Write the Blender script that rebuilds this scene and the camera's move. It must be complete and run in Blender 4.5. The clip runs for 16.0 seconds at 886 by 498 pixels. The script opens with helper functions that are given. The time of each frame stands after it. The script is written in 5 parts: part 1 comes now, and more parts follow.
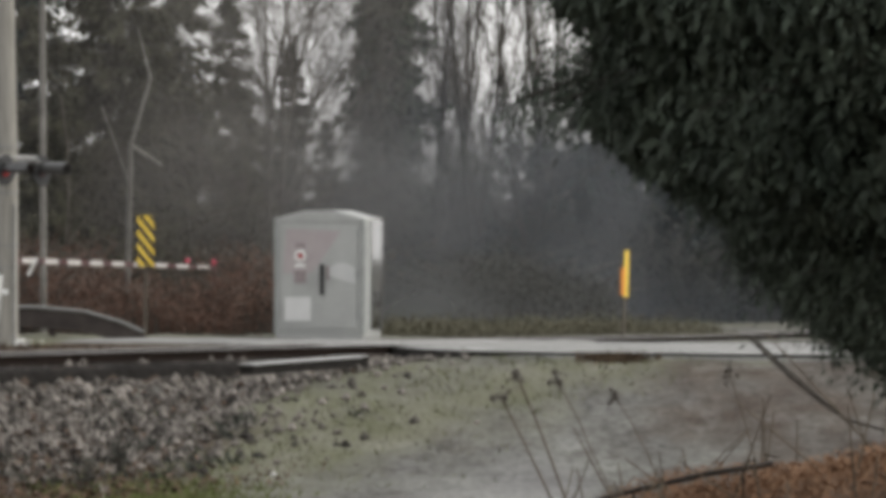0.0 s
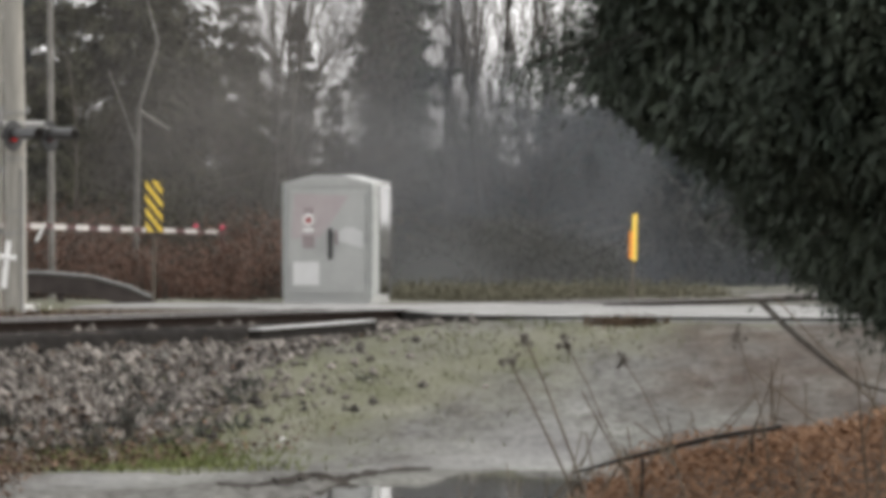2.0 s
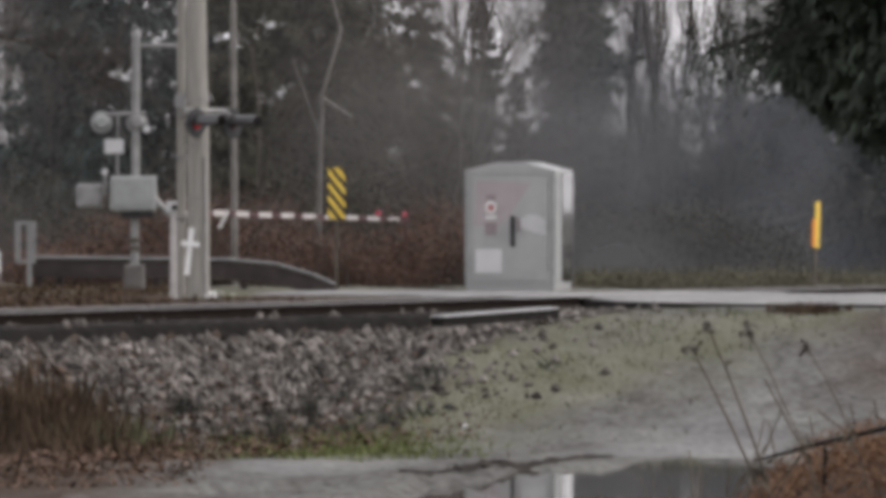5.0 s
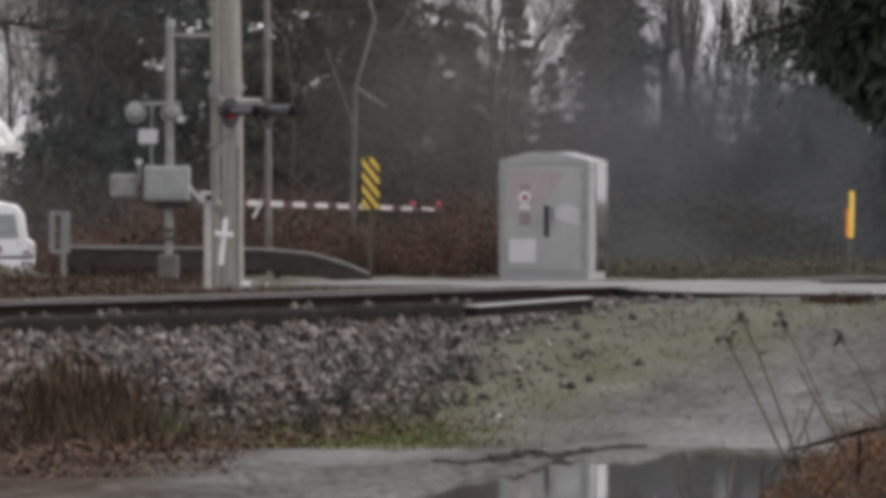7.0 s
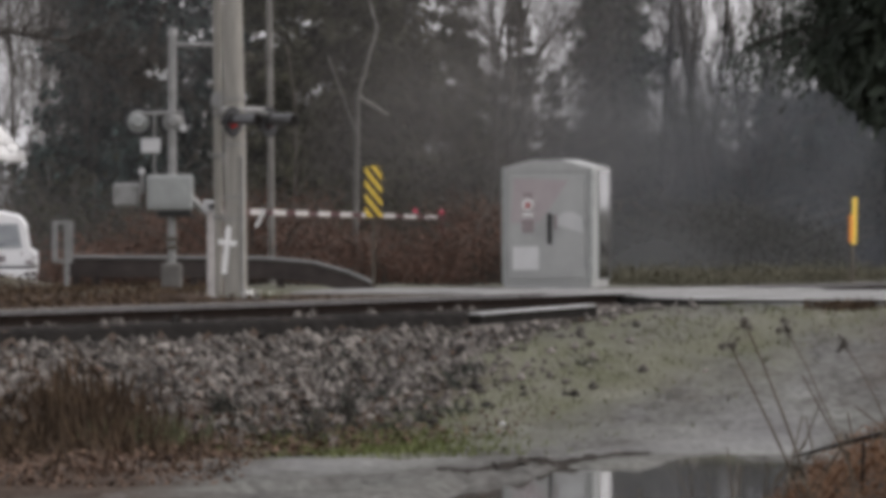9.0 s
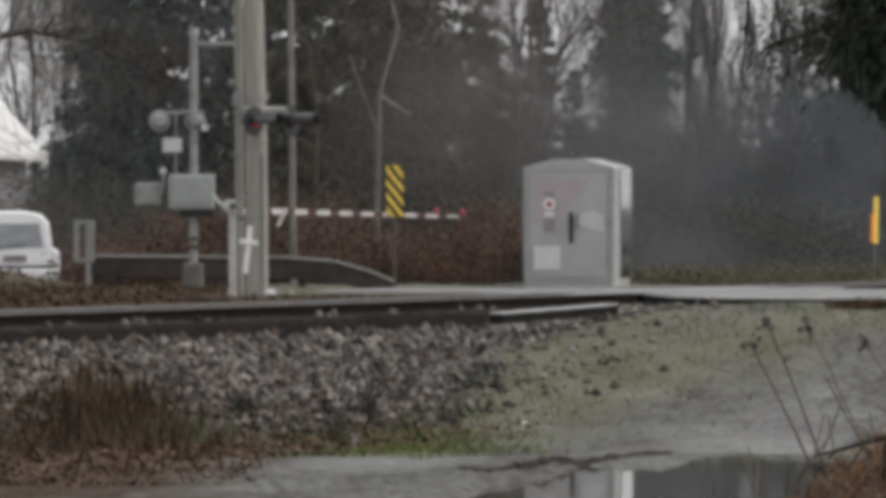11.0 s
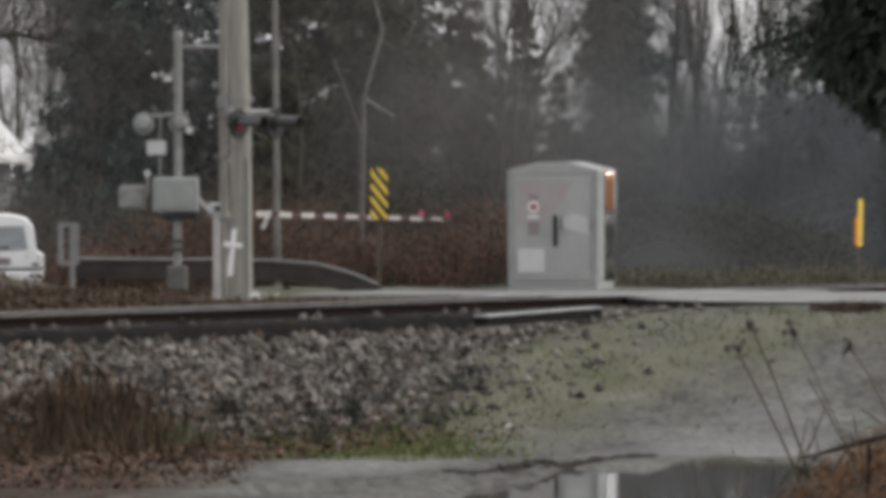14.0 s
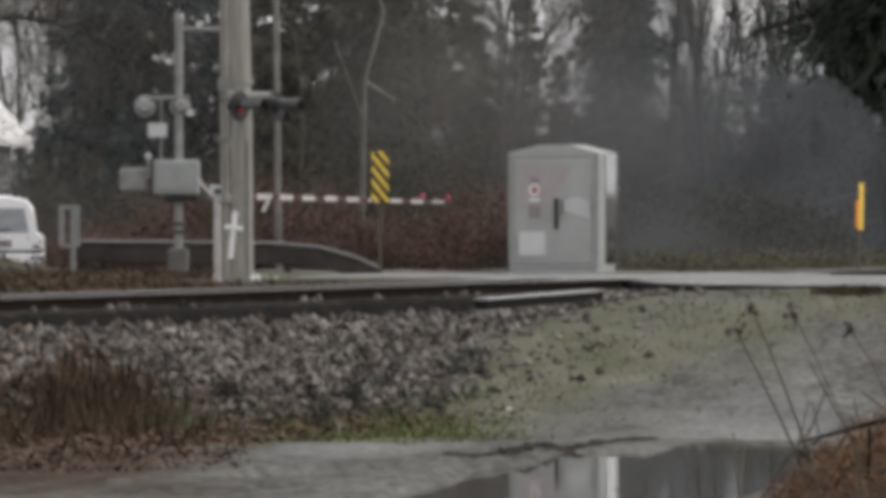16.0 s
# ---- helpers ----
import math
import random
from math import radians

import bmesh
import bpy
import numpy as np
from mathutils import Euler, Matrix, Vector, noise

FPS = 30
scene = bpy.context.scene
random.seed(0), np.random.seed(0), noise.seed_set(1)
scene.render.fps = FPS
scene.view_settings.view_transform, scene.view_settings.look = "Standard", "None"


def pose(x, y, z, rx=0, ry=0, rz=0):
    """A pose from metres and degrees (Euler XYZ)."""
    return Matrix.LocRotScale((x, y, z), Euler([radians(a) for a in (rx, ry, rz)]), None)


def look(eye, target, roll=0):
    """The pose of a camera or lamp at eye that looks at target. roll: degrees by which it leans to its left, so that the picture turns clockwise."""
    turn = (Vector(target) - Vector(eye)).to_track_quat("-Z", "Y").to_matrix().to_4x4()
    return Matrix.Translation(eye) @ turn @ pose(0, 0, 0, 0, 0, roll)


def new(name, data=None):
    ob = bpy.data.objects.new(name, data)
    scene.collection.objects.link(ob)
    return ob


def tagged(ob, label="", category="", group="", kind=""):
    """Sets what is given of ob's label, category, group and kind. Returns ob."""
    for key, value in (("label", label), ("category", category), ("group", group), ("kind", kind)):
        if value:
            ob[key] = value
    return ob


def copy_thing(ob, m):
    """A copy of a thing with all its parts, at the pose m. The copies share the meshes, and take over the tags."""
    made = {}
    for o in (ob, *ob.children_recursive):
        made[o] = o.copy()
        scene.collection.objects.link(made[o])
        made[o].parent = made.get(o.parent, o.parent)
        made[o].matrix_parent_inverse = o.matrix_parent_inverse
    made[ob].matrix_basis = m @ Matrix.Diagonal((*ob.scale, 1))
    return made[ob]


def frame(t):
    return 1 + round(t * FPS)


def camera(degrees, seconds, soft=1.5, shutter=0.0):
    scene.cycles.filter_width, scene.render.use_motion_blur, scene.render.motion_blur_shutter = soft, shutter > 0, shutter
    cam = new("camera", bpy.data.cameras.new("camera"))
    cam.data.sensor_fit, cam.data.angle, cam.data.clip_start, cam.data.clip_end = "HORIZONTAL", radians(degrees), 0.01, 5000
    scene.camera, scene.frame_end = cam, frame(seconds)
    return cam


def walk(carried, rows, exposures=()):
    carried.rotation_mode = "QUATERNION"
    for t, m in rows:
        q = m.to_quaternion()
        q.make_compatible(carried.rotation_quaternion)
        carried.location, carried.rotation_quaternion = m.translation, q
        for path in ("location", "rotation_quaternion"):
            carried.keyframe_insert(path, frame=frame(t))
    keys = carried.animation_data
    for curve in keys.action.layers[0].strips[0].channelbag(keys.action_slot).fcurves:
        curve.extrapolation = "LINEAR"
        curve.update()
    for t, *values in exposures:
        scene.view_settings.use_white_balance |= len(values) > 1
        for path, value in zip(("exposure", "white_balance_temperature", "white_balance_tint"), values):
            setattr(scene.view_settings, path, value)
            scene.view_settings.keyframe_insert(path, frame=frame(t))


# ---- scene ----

EYE = (0.0, 0.0, 1.42)
cam = camera(8.0, 16.0, soft=5.6)
walk(cam, [(t, pose(*EYE, 90 + p, r, y)) for t, y, p, r in (
    (0, -2.0315, 0.0639, -0.1568), (0.5, -1.9861, -0.0022, -0.2190), (1, -1.9571, -0.0681, -0.3231),
    (1.5, -1.9555, -0.1186, -0.2895), (2, -1.9574, -0.2595, 0.0288), (2.5, -1.8970, -0.3273, -0.1705),
    (3, -1.5860, -0.3326, -0.1230), (3.5, -1.1908, -0.3620, -0.0655), (4, -0.7481, -0.3862, 0.0020),
    (4.2, -0.4790, -0.3560, 0.0000), (6.3, -0.2300, -0.4250, -0.0500), (6.5, -0.2011, -0.4314, -0.0667),
    (7, 0.0000, -0.4651, -0.0056), (7.5, 0.0340, -0.4617, -0.0102), (8, -0.0132, -0.4298, 0.1469),
    (10.5, 0.0787, -0.3835, 0.3034), (11, 0.2203, -0.3985, 0.2618), (11.5, 0.2535, -0.3449, 0.3113),
    (12, 0.2932, -0.2918, 0.3955), (12.5, 0.2302, -0.2988, 0.2894), (13, 0.1520, -0.2878, 0.2548),
    (13.5, 0.1259, -0.3256, 0.2050), (14, 0.0781, -0.3743, 0.2419), (14.5, 0.0386, -0.4384, 0.1497),
    (15, 0.0548, -0.5031, 0.2518), (15.5, 0.0819, -0.5043, 0.1866), (16, 0.0862, -0.5291, 0.1693))], exposures=[
    (0, 1.17, 6790, 10.0), (0.5, 1.27, 6790, 10.5), (1, 1.37, 6790, 11.0), (1.5, 1.44, 6790, 11.0), (2, 1.52, 6790, 11.0), (2.5, 1.52, 6790, 11.5), (3, 1.48, 6740, 12.0),
    (3.5, 1.44, 6690, 13.5), (4.2, 1.24, 6620, 16.0), (6.3, 0.99, 6620, 16.5), (7, 0.91, 6620, 16.5), (8, 0.91, 6620, 16.5), (10.5, 0.91, 6650, 12.0), (13, 0.91, 6650, 11.0), (16, 0.91, 6700, 12.0)])

# ---- light: low overcast ----
world = bpy.data.worlds.new("overcast")
scene.world = world
world.use_nodes = True
wn, wl = world.node_tree.nodes, world.node_tree.links
sky = wn.new("ShaderNodeTexSky")
sky.sky_type, sky.sun_disc = "NISHITA", False
sky.sun_elevation, sky.sun_rotation = radians(46), radians(80)
sky.dust_density, sky.ozone_density = 3.0, 1.0
grey = wn.new("ShaderNodeHueSaturation")
grey.inputs["Saturation"].default_value = 0.25
wl.new(sky.outputs["Color"], grey.inputs["Color"])
veil = wn.new("ShaderNodeMix")
veil.data_type = "RGBA"
veil.inputs["Factor"].default_value = 0.6
veil.inputs["B"].default_value = (3.68, 3.76, 3.92, 1)      # level cloud
wl.new(grey.outputs["Color"], veil.inputs["A"])
wl.new(veil.outputs["Result"], wn["Background"].inputs["Color"])
wn["Background"].inputs["Strength"].default_value = 0.15
sun_data = bpy.data.lights.new("sun", "SUN")
sun_data.energy, sun_data.angle, sun_data.color = 0.26, radians(40), (1.0, 0.97, 0.93)
sun = new("sun", sun_data)
sun.matrix_world = look((68.4, 112, 71.9), (0, 100, 0))


# ---- materials ----
def mat(name, a, b=None, scale=8.0, rough=0.7, metal=0.0, bump=0.3, fine=60.0, island=0.0, obj=0.0, spec=0.4, stretch=None, glow=0.0):
    """Two-scale noise between colours a and b, with fine relief; island/obj: tone change from piece to piece."""
    m = bpy.data.materials.new(name)
    m.use_nodes = True
    n, l = m.node_tree.nodes, m.node_tree.links
    p = n["Principled BSDF"]
    co = n.new("ShaderNodeTexCoord")
    src = co.outputs["Object"]
    if stretch:
        mp = n.new("ShaderNodeMapping")
        mp.inputs["Scale"].default_value = stretch
        l.new(src, mp.inputs["Vector"])
        src = mp.outputs["Vector"]
    t1, t2 = n.new("ShaderNodeTexNoise"), n.new("ShaderNodeTexNoise")
    t1.inputs["Scale"].default_value, t1.inputs["Detail"].default_value = scale, 5
    t2.inputs["Scale"].default_value, t2.inputs["Detail"].default_value = fine, 3
    for t in (t1, t2):
        l.new(src, t.inputs["Vector"])
    add = n.new("ShaderNodeMath")
    add.operation = "MULTIPLY_ADD"
    l.new(t2.outputs["Fac"], add.inputs[0])
    add.inputs[1].default_value = 0.45
    l.new(t1.outputs["Fac"], add.inputs[2])
    ramp = n.new("ShaderNodeValToRGB")
    ramp.color_ramp.elements[0].position, ramp.color_ramp.elements[1].position = 0.48, 0.98
    b = b or tuple(min(1, c * 1.35) for c in a)
    ramp.color_ramp.elements[0].color, ramp.color_ramp.elements[1].color = (*a, 1), (*b, 1)
    l.new(add.outputs[0], ramp.inputs["Fac"])
    out = ramp.outputs["Color"]
    for amount, kind in ((island, "g"), (obj, "o")):
        if amount:
            g = n.new("ShaderNodeNewGeometry" if kind == "g" else "ShaderNodeObjectInfo")
            rnd = g.outputs["Random Per Island" if kind == "g" else "Random"]
            mr = n.new("ShaderNodeMapRange")
            mr.inputs["To Min"].default_value, mr.inputs["To Max"].default_value = 1 - amount, 1 + amount
            l.new(rnd, mr.inputs["Value"])
            hs = n.new("ShaderNodeHueSaturation")
            l.new(mr.outputs["Result"], hs.inputs["Value"])
            l.new(out, hs.inputs["Color"])
            out = hs.outputs["Color"]
    l.new(out, p.inputs["Base Color"])
    p.inputs["Roughness"].default_value, p.inputs["Metallic"].default_value = rough, metal
    p.inputs["Specular IOR Level"].default_value = spec
    if bump:
        bp = n.new("ShaderNodeBump")
        bp.inputs["Strength"].default_value, bp.inputs["Distance"].default_value = bump, 0.02
        l.new(add.outputs[0], bp.inputs["Height"])
        l.new(bp.outputs["Normal"], p.inputs["Normal"])
    if glow:
        l.new(out, p.inputs["Emission Color"])
        p.inputs["Emission Strength"].default_value = glow
    return m


ASPHALT = mat("worn_asphalt", (0.14, 0.14, 0.135), (0.285, 0.285, 0.272), 1.1, 0.75, spec=0.12, fine=30)
LINE = mat("worn_white_line", (0.45, 0.45, 0.43), (0.8, 0.8, 0.77), 3, 0.6)
BALLAST = mat("ballast_stone", (0.040, 0.036, 0.031), (0.205, 0.186, 0.168), 1.1, 0.9, island=0.85, spec=0.15)
STONE = mat("bank_stone", (0.042, 0.038, 0.034), (0.190, 0.172, 0.155), 1.2, 0.9, obj=0.6, spec=0.15)
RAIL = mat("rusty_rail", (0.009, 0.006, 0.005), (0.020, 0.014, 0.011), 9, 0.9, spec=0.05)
RAILTOP = mat("pale_sheen_rail_head", (0.26, 0.255, 0.25), (0.4, 0.39, 0.38), 9, 0.5, 0.3, bump=0.05)
TIE = mat("creosoted_timber", (0.016, 0.013, 0.011), (0.045, 0.037, 0.03), 4, 0.9, obj=0.3)
PANEL = mat("pale_concrete_top", (0.36, 0.36, 0.34), (0.6, 0.6, 0.57), 3, 0.7)
DARKSIDE = mat("near_black", (0.010, 0.009, 0.008), (0.022, 0.02, 0.018), 4, 0.95, spec=0.08)
SHED = mat("grey_painted_aluminium", (0.305, 0.31, 0.297), (0.41, 0.415, 0.40), 1.5, 0.45, 0.15, bump=0.05, fine=25)
SHEDSIDE = mat("bare_polished_aluminium", (0.36, 0.37, 0.37), (0.46, 0.46, 0.46), 2, 0.04, 0.95, bump=0.0)
PATCH = mat("pale_grey_surface", (0.44, 0.45, 0.44), (0.54, 0.54, 0.53), 3, 0.5, bump=0.05)
NOTICE = mat("white_notice_sheet", (0.54, 0.54, 0.53), (0.62, 0.62, 0.61), 3, 0.6, bump=0.0)
PINK = mat("faded_pink_grey_paint", (0.33, 0.285, 0.285), (0.40, 0.36, 0.355), 3, 0.5, bump=0.05)
WHITE = mat("white_paint", (0.66, 0.66, 0.64), (0.82, 0.82, 0.8), 4, 0.5, bump=0.08)
VANWHITE = mat("glossy_white_car_paint", (0.82, 0.82, 0.81), (0.9, 0.9, 0.89), 2, 0.25, bump=0.0)
RED = mat("red_paint", (0.33, 0.03, 0.03), (0.45, 0.06, 0.05), 5, 0.5)
BLACK = mat("black_paint", (0.012, 0.012, 0.013), (0.03, 0.03, 0.03), 6, 0.55)
GLOSSBLACK = mat("glossy_black_enamel", (0.02, 0.02, 0.02), (0.04, 0.04, 0.04), 6, 0.3, bump=0.05, spec=0.8)
GREYBAR = mat("grey_print", (0.2, 0.16, 0.16), (0.3, 0.26, 0.26), 8, 0.6)
YELLOW = mat("yellow_reflective", (0.76, 0.50, 0.05), (0.86, 0.62, 0.10), 5, 0.45, bump=0.03)
ORANGE = mat("orange_reflective", (0.62, 0.19, 0.02), (0.72, 0.26, 0.03), 5, 0.45, bump=0.03)
WOODPOLE = mat("weathered_pole_wood", (0.21, 0.20, 0.175), (0.36, 0.345, 0.305), 3, 0.85, stretch=(6, 6, 0.5))
GALV = mat("galvanised_steel", (0.19, 0.19, 0.18), (0.31, 0.31, 0.30), 5, 0.5, 0.3, bump=0.08)
GATEGREY = mat("silver_grey_case", (0.24, 0.25, 0.24), (0.34, 0.355, 0.34), 4, 0.5, 0.1, bump=0.08)
POSTBROWN = mat("brown_steel_post", (0.07, 0.06, 0.045), (0.12, 0.1, 0.08), 6, 0.8)
CONCRETE = mat("stained_concrete", (0.09, 0.085, 0.078), (0.16, 0.15, 0.138), 4, 0.9)
ARMWHITE = mat("weathered_white_sheeting", (0.40, 0.38, 0.36), (0.60, 0.57, 0.54), 6, 0.5)
ARMDARK = mat("dark_red_band", (0.040, 0.012, 0.013), (0.08, 0.02, 0.02), 5, 0.5)
LENS = mat("red_signal_lens", (0.30, 0.01, 0.012), (0.45, 0.02, 0.02), 20, 0.2, glow=0.16)
ARMLAMP = mat("red_arm_lamp", (0.35, 0.05, 0.08), (0.5, 0.09, 0.12), 20, 0.2, glow=0.08)
HEADLAMP = mat("locomotive_headlamp", (1.0, 0.93, 0.8), (1.0, 0.95, 0.85), 20, 0.3, glow=14)
LOCO = mat("orange_locomotive_paint", (0.62, 0.19, 0.03), (0.72, 0.25, 0.04), 3, 0.4)
LOCODARK = mat("dark_locomotive_paint", (0.02, 0.022, 0.02), (0.04, 0.04, 0.04), 4, 0.5)
GLASS = mat("dark_window_glass", (0.03, 0.035, 0.04), (0.06, 0.065, 0.07), 3, 0.08, bump=0.0, spec=0.6)
STREAKGLASS = mat("pale_streaked_window_glass", (0.22, 0.24, 0.25), (0.42, 0.44, 0.45), 5, 0.12, bump=0.0, stretch=(0.3, 1, 3))
RUBBER = mat("tyre_rubber", (0.012, 0.012, 0.012), (0.03, 0.03, 0.03), 9, 0.9)
CHROME = mat("chrome", (0.6, 0.6, 0.6), (0.7, 0.7, 0.7), 9, 0.2, 0.95, bump=0.0)
BARK = mat("wet_bark", (0.045, 0.04, 0.034), (0.11, 0.10, 0.085), 5, 0.9, stretch=(4, 4, 0.7), obj=0.3)
PALEBARK = mat("pale_alder_bark", (0.10, 0.095, 0.085), (0.24, 0.23, 0.21), 4, 0.9, stretch=(3, 3, 1), obj=0.3)
NEEDLE = mat("fir_needles", (0.024, 0.036, 0.021), (0.064, 0.082, 0.048), 2.5, 0.75, island=0.6, obj=0.2, bump=0, spec=0.25)
NEEDLEBLUE = mat("dark_fir_needles", (0.022, 0.034, 0.030), (0.054, 0.076, 0.066), 2.5, 0.75, island=0.6, obj=0.2, bump=0, spec=0.25)
OLIVE = mat("olive_needles", (0.042, 0.043, 0.027), (0.085, 0.083, 0.052), 1.2, 0.8, island=0.35, bump=0, spec=0.25)
CEDAR = mat("cedar_foliage", (0.030, 0.041, 0.030), (0.078, 0.095, 0.070), 2, 0.7, island=0.45, bump=0, spec=0.2)
BROWNLEAF = mat("dead_brown_brush", (0.100, 0.062, 0.047), (0.165, 0.102, 0.078), 0.7, 0.9, island=0.2, bump=0, spec=0.1)
GREYBRUSH = mat("grey_green_brush", (0.035, 0.038, 0.032), (0.075, 0.08, 0.068), 0.6, 0.9, island=0.3, bump=0, spec=0.1)
RUST = mat("rusty_bracken", (0.120, 0.064, 0.036), (0.235, 0.138, 0.082), 2.2, 0.9, island=0.10, bump=0, spec=0.15)
DRYSTEM = mat("dry_stem", (0.055, 0.043, 0.03), (0.11, 0.09, 0.065), 9, 0.9)
GRASS = mat("winter_grass", (0.072, 0.078, 0.040), (0.150, 0.155, 0.090), 3, 0.85, island=0.5, bump=0, spec=0.15)
MUTEDGRASS = mat("muted_bank_grass", (0.07, 0.066, 0.045), (0.14, 0.132, 0.095), 0.8, 0.9, island=0.25, bump=0, spec=0.1)
FRESH = mat("fresh_green_grass", (0.062, 0.078, 0.024), (0.150, 0.166, 0.066), 3, 0.85, island=0.4, bump=0, spec=0.15)
DRYGRASS = mat("wet_dead_grass", (0.030, 0.020, 0.013), (0.100, 0.070, 0.045), 1.5, 0.9, island=0.6, bump=0, spec=0.15)
LEAFLIT = mat("fallen_leaves", (0.042, 0.023, 0.015), (0.15, 0.100, 0.070), 4, 0.85, island=0.7, bump=0, spec=0.2)
MUD = mat("wet_mud", (0.018, 0.016, 0.014), (0.060, 0.055, 0.049), 2.5, 0.7, spec=0.0)
BEAM = mat("weathered_rail_shaded", (0.042, 0.036, 0.034), (0.085, 0.072, 0.066), 3, 0.9, spec=0.1)
HOUSEWALL = mat("grey_siding", (0.2, 0.2, 0.2), (0.3, 0.3, 0.3), 1, 0.8)


def ground_material():
    """Wet gravel, moss and grass, and dead-leaf litter, mixed by the two covers kept on the sheet."""
    m = bpy.data.materials.new("wet_ground")
    m.use_nodes = True
    n, l = m.node_tree.nodes, m.node_tree.links
    p = n["Principled BSDF"]
    co = n.new("ShaderNodeTexCoord")
    run = n.new("ShaderNodeMapping")
    run.inputs["Scale"].default_value = (1.0, 0.35, 1.0)
    l.new(co.outputs["Object"], run.inputs["Vector"])

    def noi(scale, detail=6):
        t = n.new("ShaderNodeTexNoise")
        t.inputs["Scale"].default_value, t.inputs["Detail"].default_value = scale, detail
        l.new(run.outputs["Vector"], t.inputs["Vector"])
        return t.outputs["Fac"]

    def ramp(fac, a, b, lo=0.35, hi=0.65):
        r = n.new("ShaderNodeValToRGB")
        r.color_ramp.elements[0].position, r.color_ramp.elements[1].position = lo, hi
        r.color_ramp.elements[0].color, r.color_ramp.elements[1].color = (*a, 1), (*b, 1)
        l.new(fac, r.inputs["Fac"])
        return r.outputs["Color"]

    def mix(fac, a, b):
        x = n.new("ShaderNodeMix")
        x.data_type = "RGBA"
        l.new(fac, x.inputs["Factor"])
        l.new(a, x.inputs["A"])
        l.new(b, x.inputs["B"])
        return x.outputs["Result"]

    def cover(name, spread):
        a = n.new("ShaderNodeAttribute")
        a.attribute_name = name
        s = n.new("ShaderNodeMath")
        s.operation = "MULTIPLY_ADD"
        l.new(noi(spread), s.inputs[0])
        s.inputs[1].default_value = 1.2
        l.new(a.outputs["Fac"], s.inputs[2])
        r = n.new("ShaderNodeMapRange")
        r.inputs["From Min"].default_value, r.inputs["From Max"].default_value = 0.72, 1.38
        l.new(s.outputs[0], r.inputs["Value"])
        return r.outputs["Result"]

    gravel = mix(ramp(noi(0.8), (0, 0, 0), (1, 1, 1), 0.36, 0.66), ramp(noi(7), (0.066, 0.064, 0.060), (0.14, 0.138, 0.129)), ramp(noi(10), (0.104, 0.104, 0.095), (0.200, 0.200, 0.184)))
    gravel = mix(ramp(noi(2.3), (0, 0, 0), (0.55, 0.55, 0.55), 0.52, 0.72), gravel, ramp(noi(14), (0.052, 0.047, 0.043), (0.105, 0.096, 0.089)))
    grass = mix(ramp(noi(1.2), (0, 0, 0), (1, 1, 1)), ramp(noi(25), (0.075, 0.077, 0.051), (0.150, 0.151, 0.107)), ramp(noi(20), (0.108, 0.106, 0.082), (0.192, 0.188, 0.151)))
    litter = mix(ramp(noi(1.6), (0, 0, 0), (1, 1, 1)), ramp(noi(24), (0.032, 0.024, 0.019), (0.080, 0.061, 0.049)), ramp(noi(16), (0.052, 0.041, 0.034), (0.115, 0.092, 0.076)))
    film = n.new("ShaderNodeMath")
    film.operation = "MULTIPLY"
    film.inputs[1].default_value = 0.08
    l.new(cover("wet", 1.4), film.inputs[0])
    l.new(film.outputs[0], p.inputs["Specular IOR Level"])
    l.new(mix(cover("litter", 1.1), mix(cover("grass", 0.8), gravel, grass), litter), p.inputs["Base Color"])
    wet = n.new("ShaderNodeMapRange")
    wet.inputs["To Min"].default_value, wet.inputs["To Max"].default_value = 0.30, 0.75
    l.new(noi(0.35), wet.inputs["Value"])
    l.new(wet.outputs["Result"], p.inputs["Roughness"])
    bp = n.new("ShaderNodeBump")
    bp.inputs["Strength"].default_value, bp.inputs["Distance"].default_value = 0.7, 0.05
    l.new(noi(9, 8), bp.inputs["Height"])
    l.new(bp.outputs["Normal"], p.inputs["Normal"])
    return m


def water_material():
    m = bpy.data.materials.new("puddle_water")
    m.use_nodes = True
    p = m.node_tree.nodes["Principled BSDF"]
    p.inputs["Base Color"].default_value = (0.06, 0.058, 0.05, 1)
    p.inputs["Roughness"].default_value = 0.035
    n, l = m.node_tree.nodes, m.node_tree.links
    co, t, bp = n.new("ShaderNodeTexCoord"), n.new("ShaderNodeTexNoise"), n.new("ShaderNodeBump")
    t.inputs["Scale"].default_value, t.inputs["Detail"].default_value = 2.5, 3
    bp.inputs["Strength"].default_value, bp.inputs["Distance"].default_value = 0.05, 0.01
    l.new(co.outputs["Object"], t.inputs["Vector"])
    l.new(t.outputs["Fac"], bp.inputs["Height"])
    l.new(bp.outputs["Normal"], p.inputs["Normal"])
    return m


